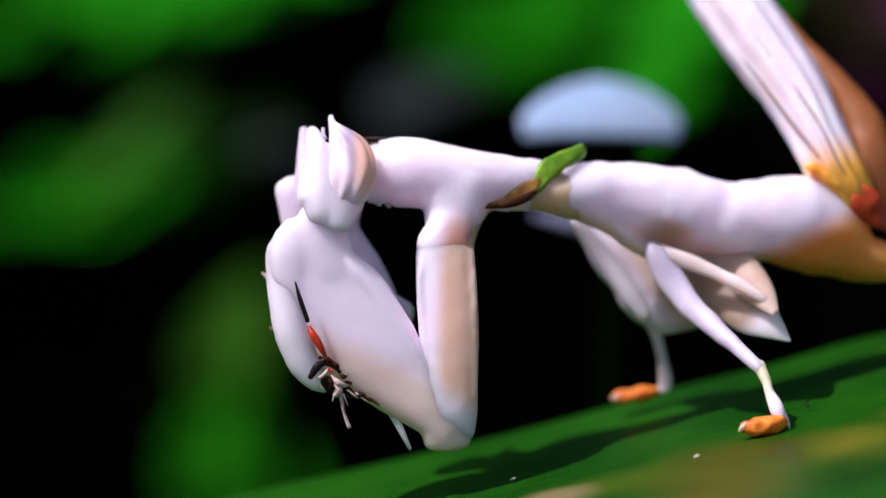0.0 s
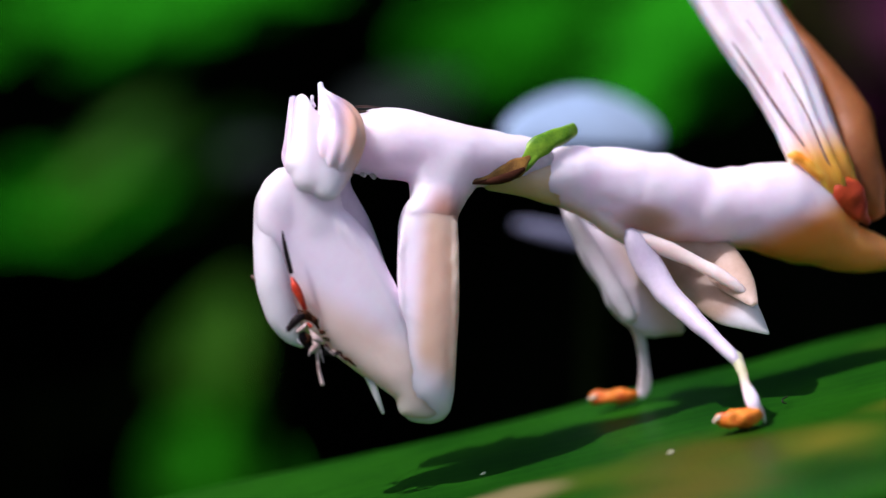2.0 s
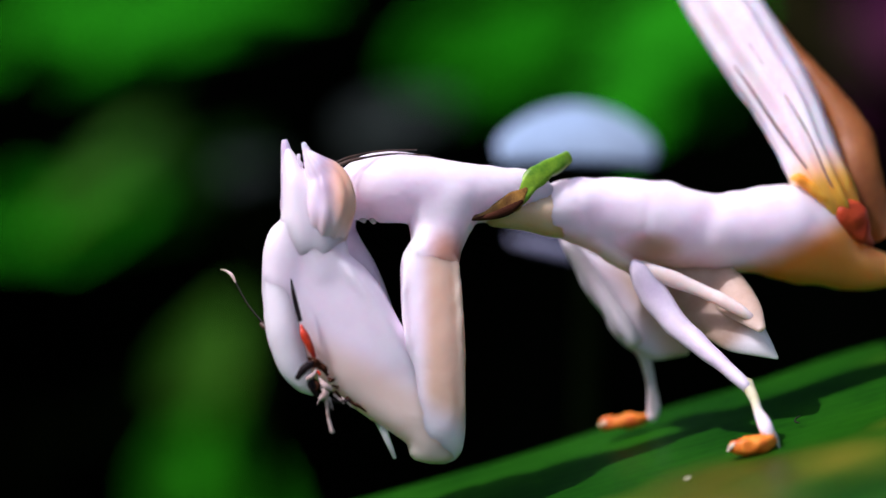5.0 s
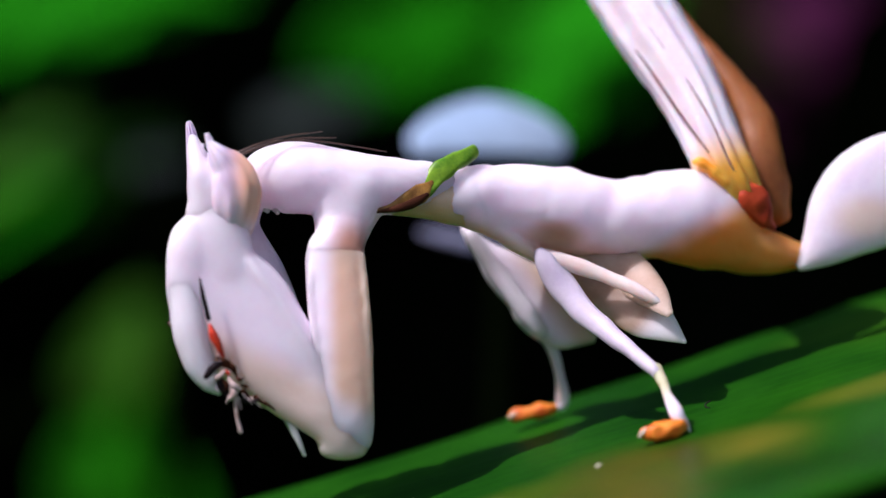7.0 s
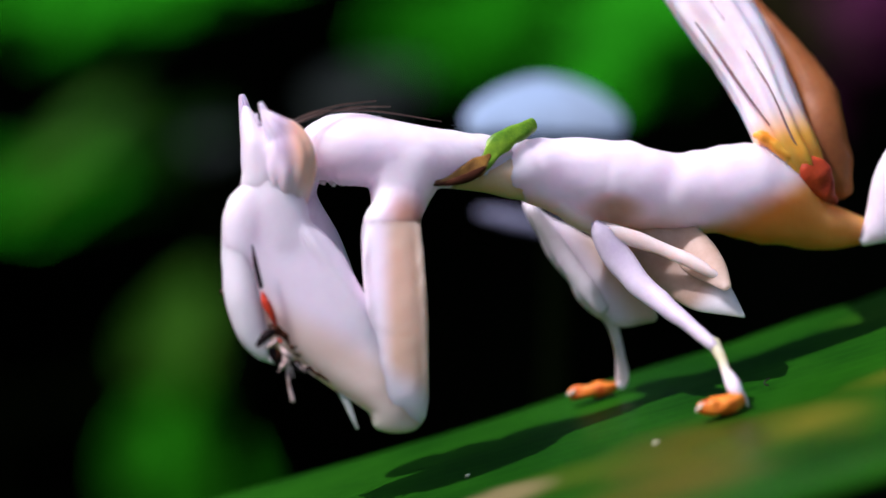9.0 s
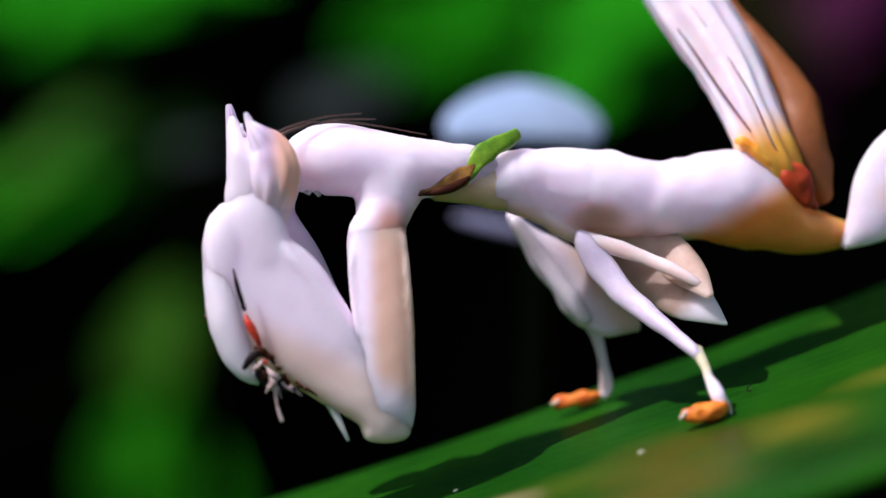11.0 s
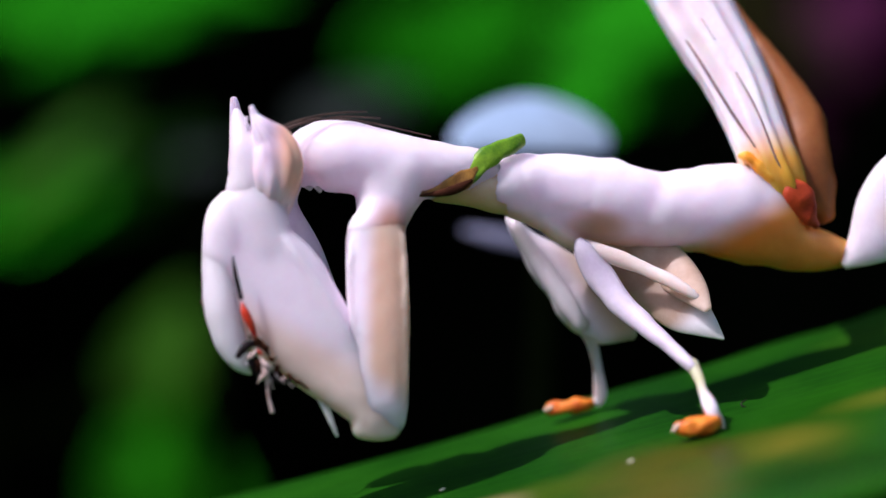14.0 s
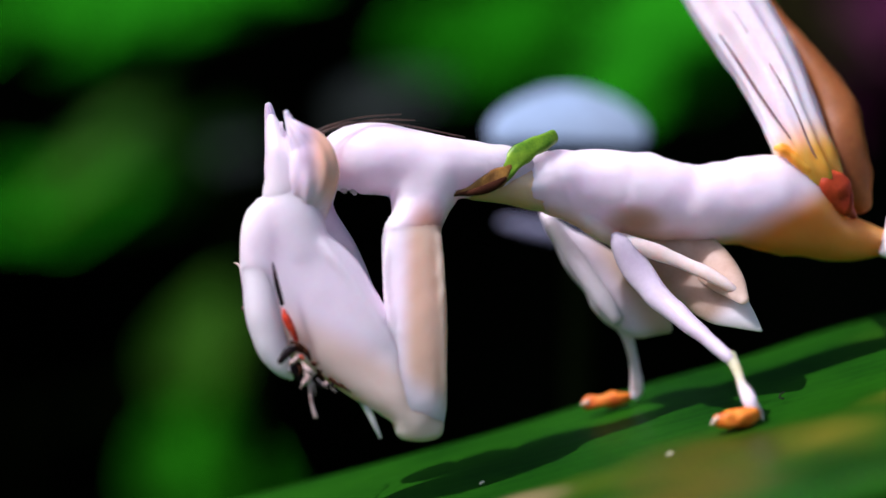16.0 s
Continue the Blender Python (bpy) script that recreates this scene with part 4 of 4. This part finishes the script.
plant("leafy_plant", 150, 640, [
    ((59.96, 640.00, 65.23), 70.15, 50.86, 40, SUNNY, leaf_bright),
    ((11.90, 660.00, 74.11), 71.43, 41.07, 20, SIDE, leaf_bright),
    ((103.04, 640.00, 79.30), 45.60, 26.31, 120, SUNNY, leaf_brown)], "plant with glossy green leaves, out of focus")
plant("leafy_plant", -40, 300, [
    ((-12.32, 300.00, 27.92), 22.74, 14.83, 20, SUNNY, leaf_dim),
    ((-39.15, 300.00, 18.98), 11.86, 7.91, 10, SUNNY, leaf_dim)], "plant with dull grey-green leaves, shade put into their colour")
plant("purple_plant", 330, 700, [
    ((133.66, 700.00, 72.13), 67.73, 45.15, 60, SUNNY, leaf_purple)], "plant with dark purple leaves, out of focus")


def tipped(stations, lean):
    """A limb laid back by lean, so that its broad side faces up and forward."""
    bm = limb(stations, square=0.6, around=28)
    low = min(v.co.z for v in bm.verts)
    for v in bm.verts:
        v.co.y += lean * (v.co.z - low)
    return bm


def white_flower():
    root = new("white_flower")
    root.location = Vector((8.0, 66.0, GROUND)) * MM
    s = -Vector(root.location)
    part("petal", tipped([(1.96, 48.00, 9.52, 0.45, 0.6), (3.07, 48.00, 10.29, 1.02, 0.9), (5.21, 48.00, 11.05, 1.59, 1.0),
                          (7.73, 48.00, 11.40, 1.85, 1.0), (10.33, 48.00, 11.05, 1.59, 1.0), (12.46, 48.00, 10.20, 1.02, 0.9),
                          (13.49, 48.00, 9.43, 0.45, 0.6)], 1.0), petal_blued, root, "domed white petal tinted blue", s)
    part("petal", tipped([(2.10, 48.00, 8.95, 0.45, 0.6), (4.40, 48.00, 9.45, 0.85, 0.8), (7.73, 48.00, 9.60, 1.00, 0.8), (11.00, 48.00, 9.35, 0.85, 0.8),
                          (13.35, 48.00, 8.80, 0.45, 0.6)], 0.5), petal_blued, root, "lower pale petal", s)
    # dim grey piece: a shaded copy of the petal, shade in its colour
    part("shaded_piece", tipped([(2.67, 44.00, 2.72, 0.26, 0.5), (4.22, 44.00, 2.38, 0.51, 0.7), (6.10, 44.00, 1.96, 0.57, 0.7), (8.61, 44.00, 1.30, 0.38, 0.5)], 0.3),
         shaded_grey, root, "blurred grey-lilac piece with shade put into its colour", s)
    part("stem", limb([(9.21, 62.00, 9.90, 2, 2), (9.77, 64.00, 5.14, 1.6, 1.6), (10.00, 64.00, 0.51, 1.6, 1.6), (9, 66, -60, 1.8, 1.8),
                       (8, 66, -300, 2.4, 2.4), (8, 66, GROUND - 8, 3, 3)]), stem_dark, root, "thin dark stem", s)
    tagged(root, "white flower with domed petals, out of focus behind", "flower")


white_flower()

# ---- movement ----
SKULL = Vector((-7.42, -3.80, 4.38)) * MM - BASE
SWAY = [  # seconds, turn of the leaf with all that stands on it, degrees; shift in mm
    (0.0, 2.85, 0.111, 5.092, -0.457),
    (0.5, 2.87, -0.115, 4.092, 0.028),
    (1.0, 3.64, -0.259, 3.105, 0.569),
    (1.5, 3.71, -0.222, 3.198, 0.671),
    (2.0, 3.58, -0.380, 1.887, 0.693),
    (2.5, 3.16, -0.363, 1.715, 0.697),
    (3.0, 2.51, -0.048, 3.492, 0.427),
    (3.5, 2.68, -0.002, 3.412, 0.123),
    (3.7, 1.76, 0.054, 2.854, -0.155),
    (5.8, 0.33, 0.295, 1.967, -0.623),
    (6.0, 0.19, 0.158, 1.634, -0.675),
    (6.5, -0.61, 0.201, 2.936, -0.772),
    (7.0, -0.35, 0.043, 1.217, -0.308),
    (7.5, -0.66, 0.098, 1.363, -0.477),
    (8.0, -0.05, -0.223, 0.705, 0.021),
    (8.5, -0.17, 0.084, 0.595, 0.068),
    (9.0, 0.00, 0.000, 0.000, 0.000),
    (9.2, 0.13, 0.013, 0.290, -0.106),
    (11.5, -2.03, 0.241, 1.042, -0.710),
    (12.0, -1.78, 0.266, 0.567, -0.544),
    (12.5, -1.30, 0.424, 1.412, -0.315),
    (13.0, -1.07, -0.181, 1.434, -0.494),
    (13.5, 0.19, -0.111, 0.588, -0.031),
    (14.0, 1.46, -0.285, 0.184, 0.252),
    (14.5, 2.10, -0.275, 0.579, 0.351),
    (15.0, 1.61, -0.190, 0.361, 0.321),
    (15.5, 1.22, -0.143, 0.353, 0.349),
    (16.0, 1.10, -0.230, 0.625, 0.102),
]
THORAX = [  # seconds, turn in degrees and shift in mm of the thorax on the mantis
    (0.0, -0.04, -0.052, -0.296),
    (0.5, 0.27, -0.236, -0.079),
    (1.0, 0.73, 0.020, -0.085),
    (1.5, -0.50, 0.339, -0.047),
    (2.0, -0.29, 0.278, 0.051),
    (2.5, 0.14, 0.251, 0.033),
    (3.0, -0.48, 0.266, -0.040),
    (3.5, -1.20, 0.215, -0.029),
    (3.7, -1.15, 0.326, -0.084),
    (5.8, 0.57, -0.018, -0.043),
    (6.0, 0.29, -0.079, -0.094),
    (6.5, 0.05, -0.030, -0.106),
    (7.0, 0.19, -0.111, -0.050),
    (7.5, 0.71, -0.047, -0.018),
    (8.0, 0.16, -0.008, -0.075),
    (8.5, 0.03, 0.053, -0.049),
    (9.0, 0.00, 0.000, 0.000),
    (9.2, -0.28, 0.092, 0.003),
    (11.5, 0.68, 0.194, 0.115),
    (12.0, 0.14, 0.177, 0.101),
    (12.5, -0.50, 0.316, 0.104),
    (13.0, 0.07, 0.321, 0.108),
    (13.5, -0.38, 0.175, 0.091),
    (14.0, -0.16, 0.152, 0.074),
    (14.5, -0.45, 0.206, 0.066),
    (15.0, -0.09, 0.142, 0.099),
    (15.5, -0.59, 0.243, 0.101),
    (16.0, -1.05, 0.271, 0.063),
]
ABDOMEN = [  # seconds, turn in degrees and shift in mm of the abdomen on the mantis
    (0.0, -5.20, 1.240, -0.536),
    (0.5, -5.28, 1.169, -0.416),
    (1.0, -4.02, 1.099, -0.290),
    (1.5, -2.62, 0.764, -0.170),
    (2.0, -2.55, 0.731, -0.104),
    (2.5, -1.83, 0.631, -0.067),
    (3.0, -2.32, 0.689, -0.142),
    (3.5, -3.00, 0.652, -0.181),
    (3.7, -2.39, 0.694, -0.230),
    (5.8, 0.15, 0.076, -0.070),
    (6.0, -0.12, 0.094, -0.160),
    (6.5, -0.15, 0.129, -0.186),
    (7.0, 0.44, -0.123, -0.056),
    (7.5, 0.91, -0.083, -0.031),
    (8.0, 0.08, -0.014, -0.111),
    (8.5, 0.37, -0.008, -0.039),
    (9.0, 0.00, 0.000, 0.000),
    (9.2, 0.10, -0.001, 0.062),
    (11.5, 2.24, -0.191, 0.241),
    (12.0, 1.56, -0.165, 0.167),
    (12.5, 1.39, -0.122, 0.208),
    (13.0, 1.79, -0.087, 0.187),
    (13.5, 1.13, -0.193, 0.143),
    (14.0, 1.35, -0.239, 0.175),
    (14.5, 1.08, -0.240, 0.218),
    (15.0, 1.06, -0.208, 0.194),
    (15.5, 0.72, -0.106, 0.159),
    (16.0, 0.33, -0.048, 0.105),
]
NEAR_LEG = [  # seconds, turn in degrees and shift in mm of the near middle leg on the mantis
    (0.0, -0.29, 0.096, -0.143),
    (0.5, -0.07, 0.094, -0.116),
    (1.0, 0.80, 0.045, -0.032),
    (1.5, 0.81, 0.040, 0.057),
    (2.0, 0.94, 0.043, 0.080),
    (2.5, 1.19, 0.028, 0.091),
    (3.0, 0.66, 0.045, -0.036),
    (3.5, 0.12, 0.056, -0.089),
    (3.7, 1.38, 0.037, -0.226),
    (5.8, 0.48, 0.024, -0.072),
    (6.0, 0.08, 0.041, -0.058),
    (6.5, 0.22, 0.081, -0.171),
    (7.0, 0.23, 0.052, -0.135),
    (7.5, 0.97, 0.024, -0.060),
    (8.0, 0.41, 0.002, -0.065),
    (8.5, 0.50, 0.006, -0.051),
    (9.0, 0.00, 0.000, 0.000),
    (9.2, 0.11, 0.002, 0.003),
    (11.5, 1.38, 0.000, 0.014),
    (12.0, 1.16, -0.044, 0.015),
    (12.5, 1.08, -0.005, -0.003),
    (13.0, 1.33, 0.033, -0.059),
    (13.5, 0.88, 0.014, -0.086),
    (14.0, 0.55, 0.011, -0.039),
    (14.5, 0.42, 0.023, 0.017),
    (15.0, 0.32, 0.014, -0.001),
    (15.5, 0.25, 0.042, -0.052),
    (16.0, 0.09, 0.036, -0.046),
]
FAR_LEG = [  # seconds, turn in degrees and shift in mm of the far middle leg on the mantis
    (0.0, -2.73, -0.190, 0.707),
    (0.5, -2.91, -0.109, 0.808),
    (1.0, -0.66, 0.032, 0.203),
    (1.5, 0.55, 0.124, 0.006),
    (2.0, 1.58, 0.074, -0.038),
    (2.5, 1.17, 0.050, 0.027),
    (3.0, -1.19, -0.076, 0.370),
    (3.5, -2.93, -0.068, 0.643),
    (3.7, -1.83, -0.140, 0.656),
    (5.8, 1.16, -0.079, -0.097),
    (6.0, 0.73, -0.111, -0.073),
    (6.5, -0.28, -0.181, 0.171),
    (7.0, -0.64, -0.125, 0.168),
    (7.5, 0.30, -0.092, 0.027),
    (8.0, 0.02, -0.001, 0.029),
    (8.5, 0.11, 0.030, 0.024),
    (9.0, 0.00, 0.000, 0.000),
    (9.2, -0.02, 0.002, 0.016),
    (11.5, 1.69, -0.008, -0.094),
    (12.0, 1.17, 0.012, -0.077),
    (12.5, 0.31, 0.025, 0.016),
    (13.0, 0.65, -0.049, 0.074),
    (13.5, -0.02, -0.049, 0.112),
    (14.0, 0.27, 0.005, 0.055),
    (14.5, 0.93, -0.020, -0.145),
    (15.0, 0.98, -0.026, -0.165),
    (15.5, 0.61, -0.072, -0.055),
    (16.0, -0.12, -0.103, 0.016),
]
FRONT = [  # seconds, turn in degrees and shift in mm of the front plate on the mantis
    (0.0, -2.10, -0.077, -0.101),
    (0.5, -3.47, 0.298, 0.492),
    (1.0, -2.22, 0.463, 0.413),
    (1.5, -1.28, 0.323, 0.228),
    (2.0, -0.32, 0.309, 0.212),
    (2.5, 0.29, 0.210, 0.076),
    (3.0, -1.10, 0.186, 0.189),
    (3.5, -2.09, 0.250, 0.206),
    (3.7, -2.68, 0.607, 0.492),
    (5.8, -1.74, 0.403, 0.687),
    (6.0, -2.02, 0.400, 0.665),
    (6.5, -1.94, 0.331, 0.377),
    (7.0, -0.19, 0.048, 0.031),
    (7.5, 0.18, -0.035, 0.157),
    (8.0, 0.67, -0.148, -0.136),
    (8.5, 0.57, -0.068, -0.097),
    (9.0, 0.00, 0.000, 0.000),
    (9.2, 0.20, -0.063, -0.034),
    (11.5, 1.83, -0.080, -0.026),
    (12.0, 1.68, -0.097, -0.108),
    (12.5, 0.80, -0.030, -0.013),
    (13.0, 1.55, -0.057, -0.142),
    (13.5, 0.55, 0.031, -0.083),
    (14.0, 1.25, -0.070, -0.151),
    (14.5, 1.18, -0.132, -0.157),
    (15.0, 1.05, -0.116, -0.053),
    (15.5, 0.01, 0.135, 0.029),
    (16.0, -0.24, 0.086, -0.058),
]
COXA = [  # seconds, turn in degrees and shift in mm of the near upper foreleg on the mantis
    (0.0, -1.33, -0.121, -0.453),
    (0.5, -1.57, 0.003, -0.124),
    (1.0, -0.97, 0.175, 0.068),
    (1.5, -0.02, 0.069, -0.143),
    (2.0, 0.19, 0.227, 0.108),
    (2.5, 0.54, 0.164, 0.034),
    (3.0, 0.15, -0.040, -0.201),
    (3.5, -0.56, 0.013, -0.238),
    (3.7, 0.45, 0.045, -0.333),
    (5.8, -0.35, 0.076, 0.254),
    (6.0, -0.37, 0.117, 0.216),
    (6.5, 0.07, -0.079, -0.218),
    (7.0, -0.39, 0.073, 0.052),
    (7.5, 0.00, 0.024, 0.202),
    (8.0, 0.05, -0.015, 0.038),
    (8.5, 0.45, -0.039, -0.101),
    (9.0, 0.00, 0.000, 0.000),
    (9.2, 0.11, -0.041, 0.001),
    (11.5, 1.23, 0.077, 0.181),
    (12.0, 0.98, 0.070, 0.136),
    (12.5, 0.83, -0.006, -0.019),
    (13.0, 1.06, 0.048, 0.001),
    (13.5, 0.11, 0.135, 0.093),
    (14.0, 0.32, 0.129, 0.169),
    (14.5, 0.38, 0.016, 0.130),
    (15.0, 0.64, -0.020, 0.120),
    (15.5, -0.13, 0.167, 0.115),
    (16.0, -0.26, 0.118, 0.007),
]
GRIP = [  # seconds, turn in degrees and shift in mm of the grasping forelegs on the mantis
    (0.0, -6.08, -0.174, 0.762),
    (0.5, -4.89, -0.051, 0.809),
    (1.0, -3.04, 0.122, 0.743),
    (1.5, -2.21, 0.033, 0.697),
    (2.0, -1.94, 0.218, 1.018),
    (2.5, -0.75, 0.174, 0.657),
    (3.0, -1.19, -0.019, 0.287),
    (3.5, -2.01, 0.039, 0.289),
    (3.7, -1.24, 0.072, 0.281),
    (5.8, -0.32, 0.033, 0.307),
    (6.0, -1.12, 0.137, 0.433),
    (6.5, -1.93, 0.040, 0.405),
    (7.0, -0.86, 0.114, 0.164),
    (7.5, -0.68, 0.039, 0.385),
    (8.0, -0.40, -0.019, 0.148),
    (8.5, 0.32, -0.063, -0.069),
    (9.0, 0.00, 0.000, 0.000),
    (9.2, -0.23, -0.022, 0.063),
    (11.5, -1.50, 0.180, 0.870),
    (12.0, -1.31, 0.160, 0.681),
    (12.5, -0.67, 0.044, 0.354),
    (13.0, -0.78, 0.098, 0.482),
    (13.5, -1.81, 0.191, 0.602),
    (14.0, -1.31, 0.164, 0.609),
    (14.5, -1.33, 0.031, 0.649),
    (15.0, -0.62, -0.027, 0.530),
    (15.5, -1.34, 0.245, 0.417),
    (16.0, -2.85, 0.330, 0.699),
]
PREY_HELD = [  # seconds, turn in degrees and shift in mm of the prey on the mantis
    (0.0, -8.58, -0.144, 1.669),
    (0.5, -6.96, 0.098, 1.412),
    (1.0, -4.74, 0.195, 1.331),
    (1.5, -3.41, 0.039, 1.144),
    (2.0, -3.75, 0.314, 1.694),
    (2.5, -1.91, 0.247, 1.059),
    (3.0, 0.05, 0.032, -0.342),
    (3.5, -0.39, 0.180, -0.600),
    (3.7, 0.03, 0.238, -0.461),
    (5.8, -1.10, 0.070, 0.575),
    (6.0, -0.84, 0.146, 0.246),
    (6.5, 0.73, -0.039, -0.798),
    (7.0, 0.12, 0.131, -0.326),
    (7.5, 0.32, 0.012, -0.121),
    (8.0, -0.42, -0.037, 0.122),
    (8.5, 0.09, -0.093, 0.014),
    (9.0, 0.00, 0.000, 0.000),
    (9.2, -0.11, -0.016, -0.019),
    (11.5, -1.44, 0.127, 0.654),
    (12.0, -1.10, 0.115, 0.429),
    (12.5, -0.38, 0.029, 0.020),
    (13.0, 0.35, 0.041, -0.213),
    (13.5, -1.03, 0.180, 0.024),
    (14.0, -1.15, 0.140, 0.346),
    (14.5, -1.27, -0.030, 0.456),
    (15.0, -0.32, -0.126, 0.300),
    (15.5, -1.53, 0.252, 0.249),
    (16.0, -1.96, 0.332, 0.116),
]
SHIN = [  # seconds, turn in degrees and shift in mm of the near shin on its foreleg
    (0.0, -1.47, 0.055, 0.518),
    (0.5, -1.23, 0.170, 0.217),
    (1.0, -0.89, 0.067, 0.248),
    (1.5, -0.63, -0.017, 0.223),
    (2.0, -0.79, 0.048, 0.274),
    (2.5, -0.40, 0.024, 0.095),
    (3.0, 1.70, -0.017, -0.791),
    (3.5, 2.20, 0.039, -1.116),
    (3.7, 1.47, 0.139, -0.880),
    (5.8, -0.68, 0.038, 0.205),
    (6.0, 0.79, -0.046, -0.385),
    (6.5, 2.64, -0.123, -1.185),
    (7.0, 1.08, -0.017, -0.534),
    (7.5, 1.07, -0.051, -0.530),
    (8.0, 0.12, -0.038, -0.083),
    (8.5, -0.15, -0.040, 0.043),
    (9.0, 0.00, 0.000, 0.000),
    (9.2, 0.13, 0.004, -0.084),
    (11.5, 1.15, -0.206, -0.667),
    (12.0, 1.28, -0.190, -0.691),
    (12.5, 1.29, -0.152, -0.758),
    (13.0, 1.89, -0.192, -1.016),
    (13.5, 1.64, -0.162, -0.953),
    (14.0, 1.20, -0.175, -0.703),
    (14.5, 1.12, -0.202, -0.647),
    (15.0, 1.42, -0.240, -0.707),
    (15.5, 0.71, -0.117, -0.563),
    (16.0, 1.88, -0.174, -0.991),
]
HEAD = [  # seconds, lean, nod and turn in degrees, shift in mm of the head before the front plate
    (0.0, -21.83, 9.79, 5.99, -0.141, 0.107),
    (0.5, -21.33, 10.03, 4.72, -0.040, 0.178),
    (1.0, -22.61, 8.52, 4.72, -0.014, 0.188),
    (1.5, -22.12, 8.20, 6.04, 0.056, 0.189),
    (2.0, -23.04, 8.03, 4.86, 0.094, 0.132),
    (2.5, -24.38, 7.29, 6.40, 0.118, 0.130),
    (3.0, -21.54, 5.56, 7.33, 0.204, 0.035),
    (3.5, -20.07, 4.57, 8.37, 0.250, -0.106),
    (3.7, -19.50, 5.78, 8.01, 0.185, 0.069),
    (5.8, 0.82, 3.90, -2.52, -0.013, 0.206),
    (6.0, 0.67, 2.74, -1.78, 0.109, 0.070),
    (6.5, 4.40, 1.51, -0.54, 0.164, -0.047),
    (7.0, 3.58, 1.93, -0.87, 0.057, -0.130),
    (7.5, 2.71, 3.33, -1.83, 0.003, 0.041),
    (8.0, 2.12, 1.72, -0.92, -0.064, -0.037),
    (8.5, 2.16, 0.43, -0.11, -0.015, -0.027),
    (9.0, 0.44, 0.28, -0.16, -0.001, -0.023),
    (9.2, 0.12, 1.05, -0.71, 0.002, -0.008),
    (11.5, 0.76, 1.32, -1.63, -0.091, -0.096),
    (12.0, 0.96, 0.72, -1.07, -0.058, -0.113),
    (12.5, 0.61, 0.48, -1.70, -0.039, -0.065),
    (13.0, 0.64, -0.30, -0.80, -0.014, -0.155),
    (13.5, 0.24, 1.35, -1.26, -0.011, -0.087),
    (14.0, 0.27, 1.18, -0.51, -0.024, -0.107),
    (14.5, -1.45, 0.84, 1.42, -0.012, -0.113),
    (15.0, -2.30, 0.73, 0.02, 0.073, -0.100),
    (15.5, -0.17, 2.12, -0.54, 0.055, -0.084),
    (16.0, -0.28, 1.65, -0.66, 0.052, -0.117),
]
FAR_THIGH = [  # seconds, shift in mm of the far thigh on its foreleg
    (0.0, -0.45, 2.70), (0.3, -0.45, 2.45), (0.5, -0.40, 2.30), (0.8, -0.25, 1.30), (1.0, -0.15, 0.70), (1.3, 0.0, 0.0), (16.0, 0.0, 0.0)]
FEELER = [  # seconds, lean to the front and tilt to the back, degrees
    (0.0, 10, 44), (0.5, 7, 50), (1.0, 4, 43), (1.5, 2, 36), (2.0, 2, 38), (2.5, 0, 36), (3.0, -1, 33), (3.5, 0, 45), (3.7, 4, 42),
    (5.8, 46, 26), (6.0, -15, 40), (6.5, 28, 58), (7.0, -14, 40), (9.0, -15, 40), (12.0, -12, 40), (13.6, -8, 42), (14.0, 5, 45), (14.5, 9, 53),
    (14.8, 12, 46), (15.0, 42, 2), (15.2, -14, 40), (15.6, -12, 44), (16.0, 18, 53)]


def on_mantis(rows):
    """Poses in the mantis's own space from rows of seconds, turn and shift in mm."""
    return [(t, pose(x * MM, 0, z * MM, 0, turn, 0)) for t, turn, x, z in rows]


def motions():
    sway = [(t, pose(x * MM, y * MM, z * MM, 0, turn, 0)) for t, turn, x, y, z in SWAY]
    for thing in (leaf, mantis, *grains):
        rest = thing.matrix_basis.copy()
        walk(thing, [(t, m @ rest) for t, m in sway])
    for moved, rows in ((thorax, THORAX), (hind_leg, THORAX), (abdomen, ABDOMEN), (near_leg, NEAR_LEG), (far_leg, FAR_LEG),
                        (pronotum, FRONT), (coxa_near, COXA), (foreleg_near, GRIP), (foreleg_far, GRIP), (shin_near, SHIN)):
        walk(moved, on_mantis(rows))
    walk(head, [(t, m @ pose(dx * MM, 0, dz * MM) @ Matrix.Translation(SKULL) @ pose(0, 0, 0, lean, nod, turn) @ Matrix.Translation(-SKULL))
                for (t, m), (_, lean, nod, turn, dx, dz) in zip(on_mantis(FRONT), HEAD)])
    hold = Matrix.Translation(Vector((-11.81, -4.30, -2.44)) * MM - PREY)
    walk(feeler, [(t, hold @ pose(0, 0, 0, -tilt, -lean, 0)) for t, lean, tilt in FEELER])
    walk(thigh_far, [(t, pose(x * MM, 0, z * MM)) for t, x, z in FAR_THIGH])
    walk(prey, [(t, w @ Matrix.Translation(BASE) @ m @ Matrix.Translation(PREY - BASE)) for (t, m), (_, w) in zip(on_mantis(PREY_HELD), sway)])


motions()
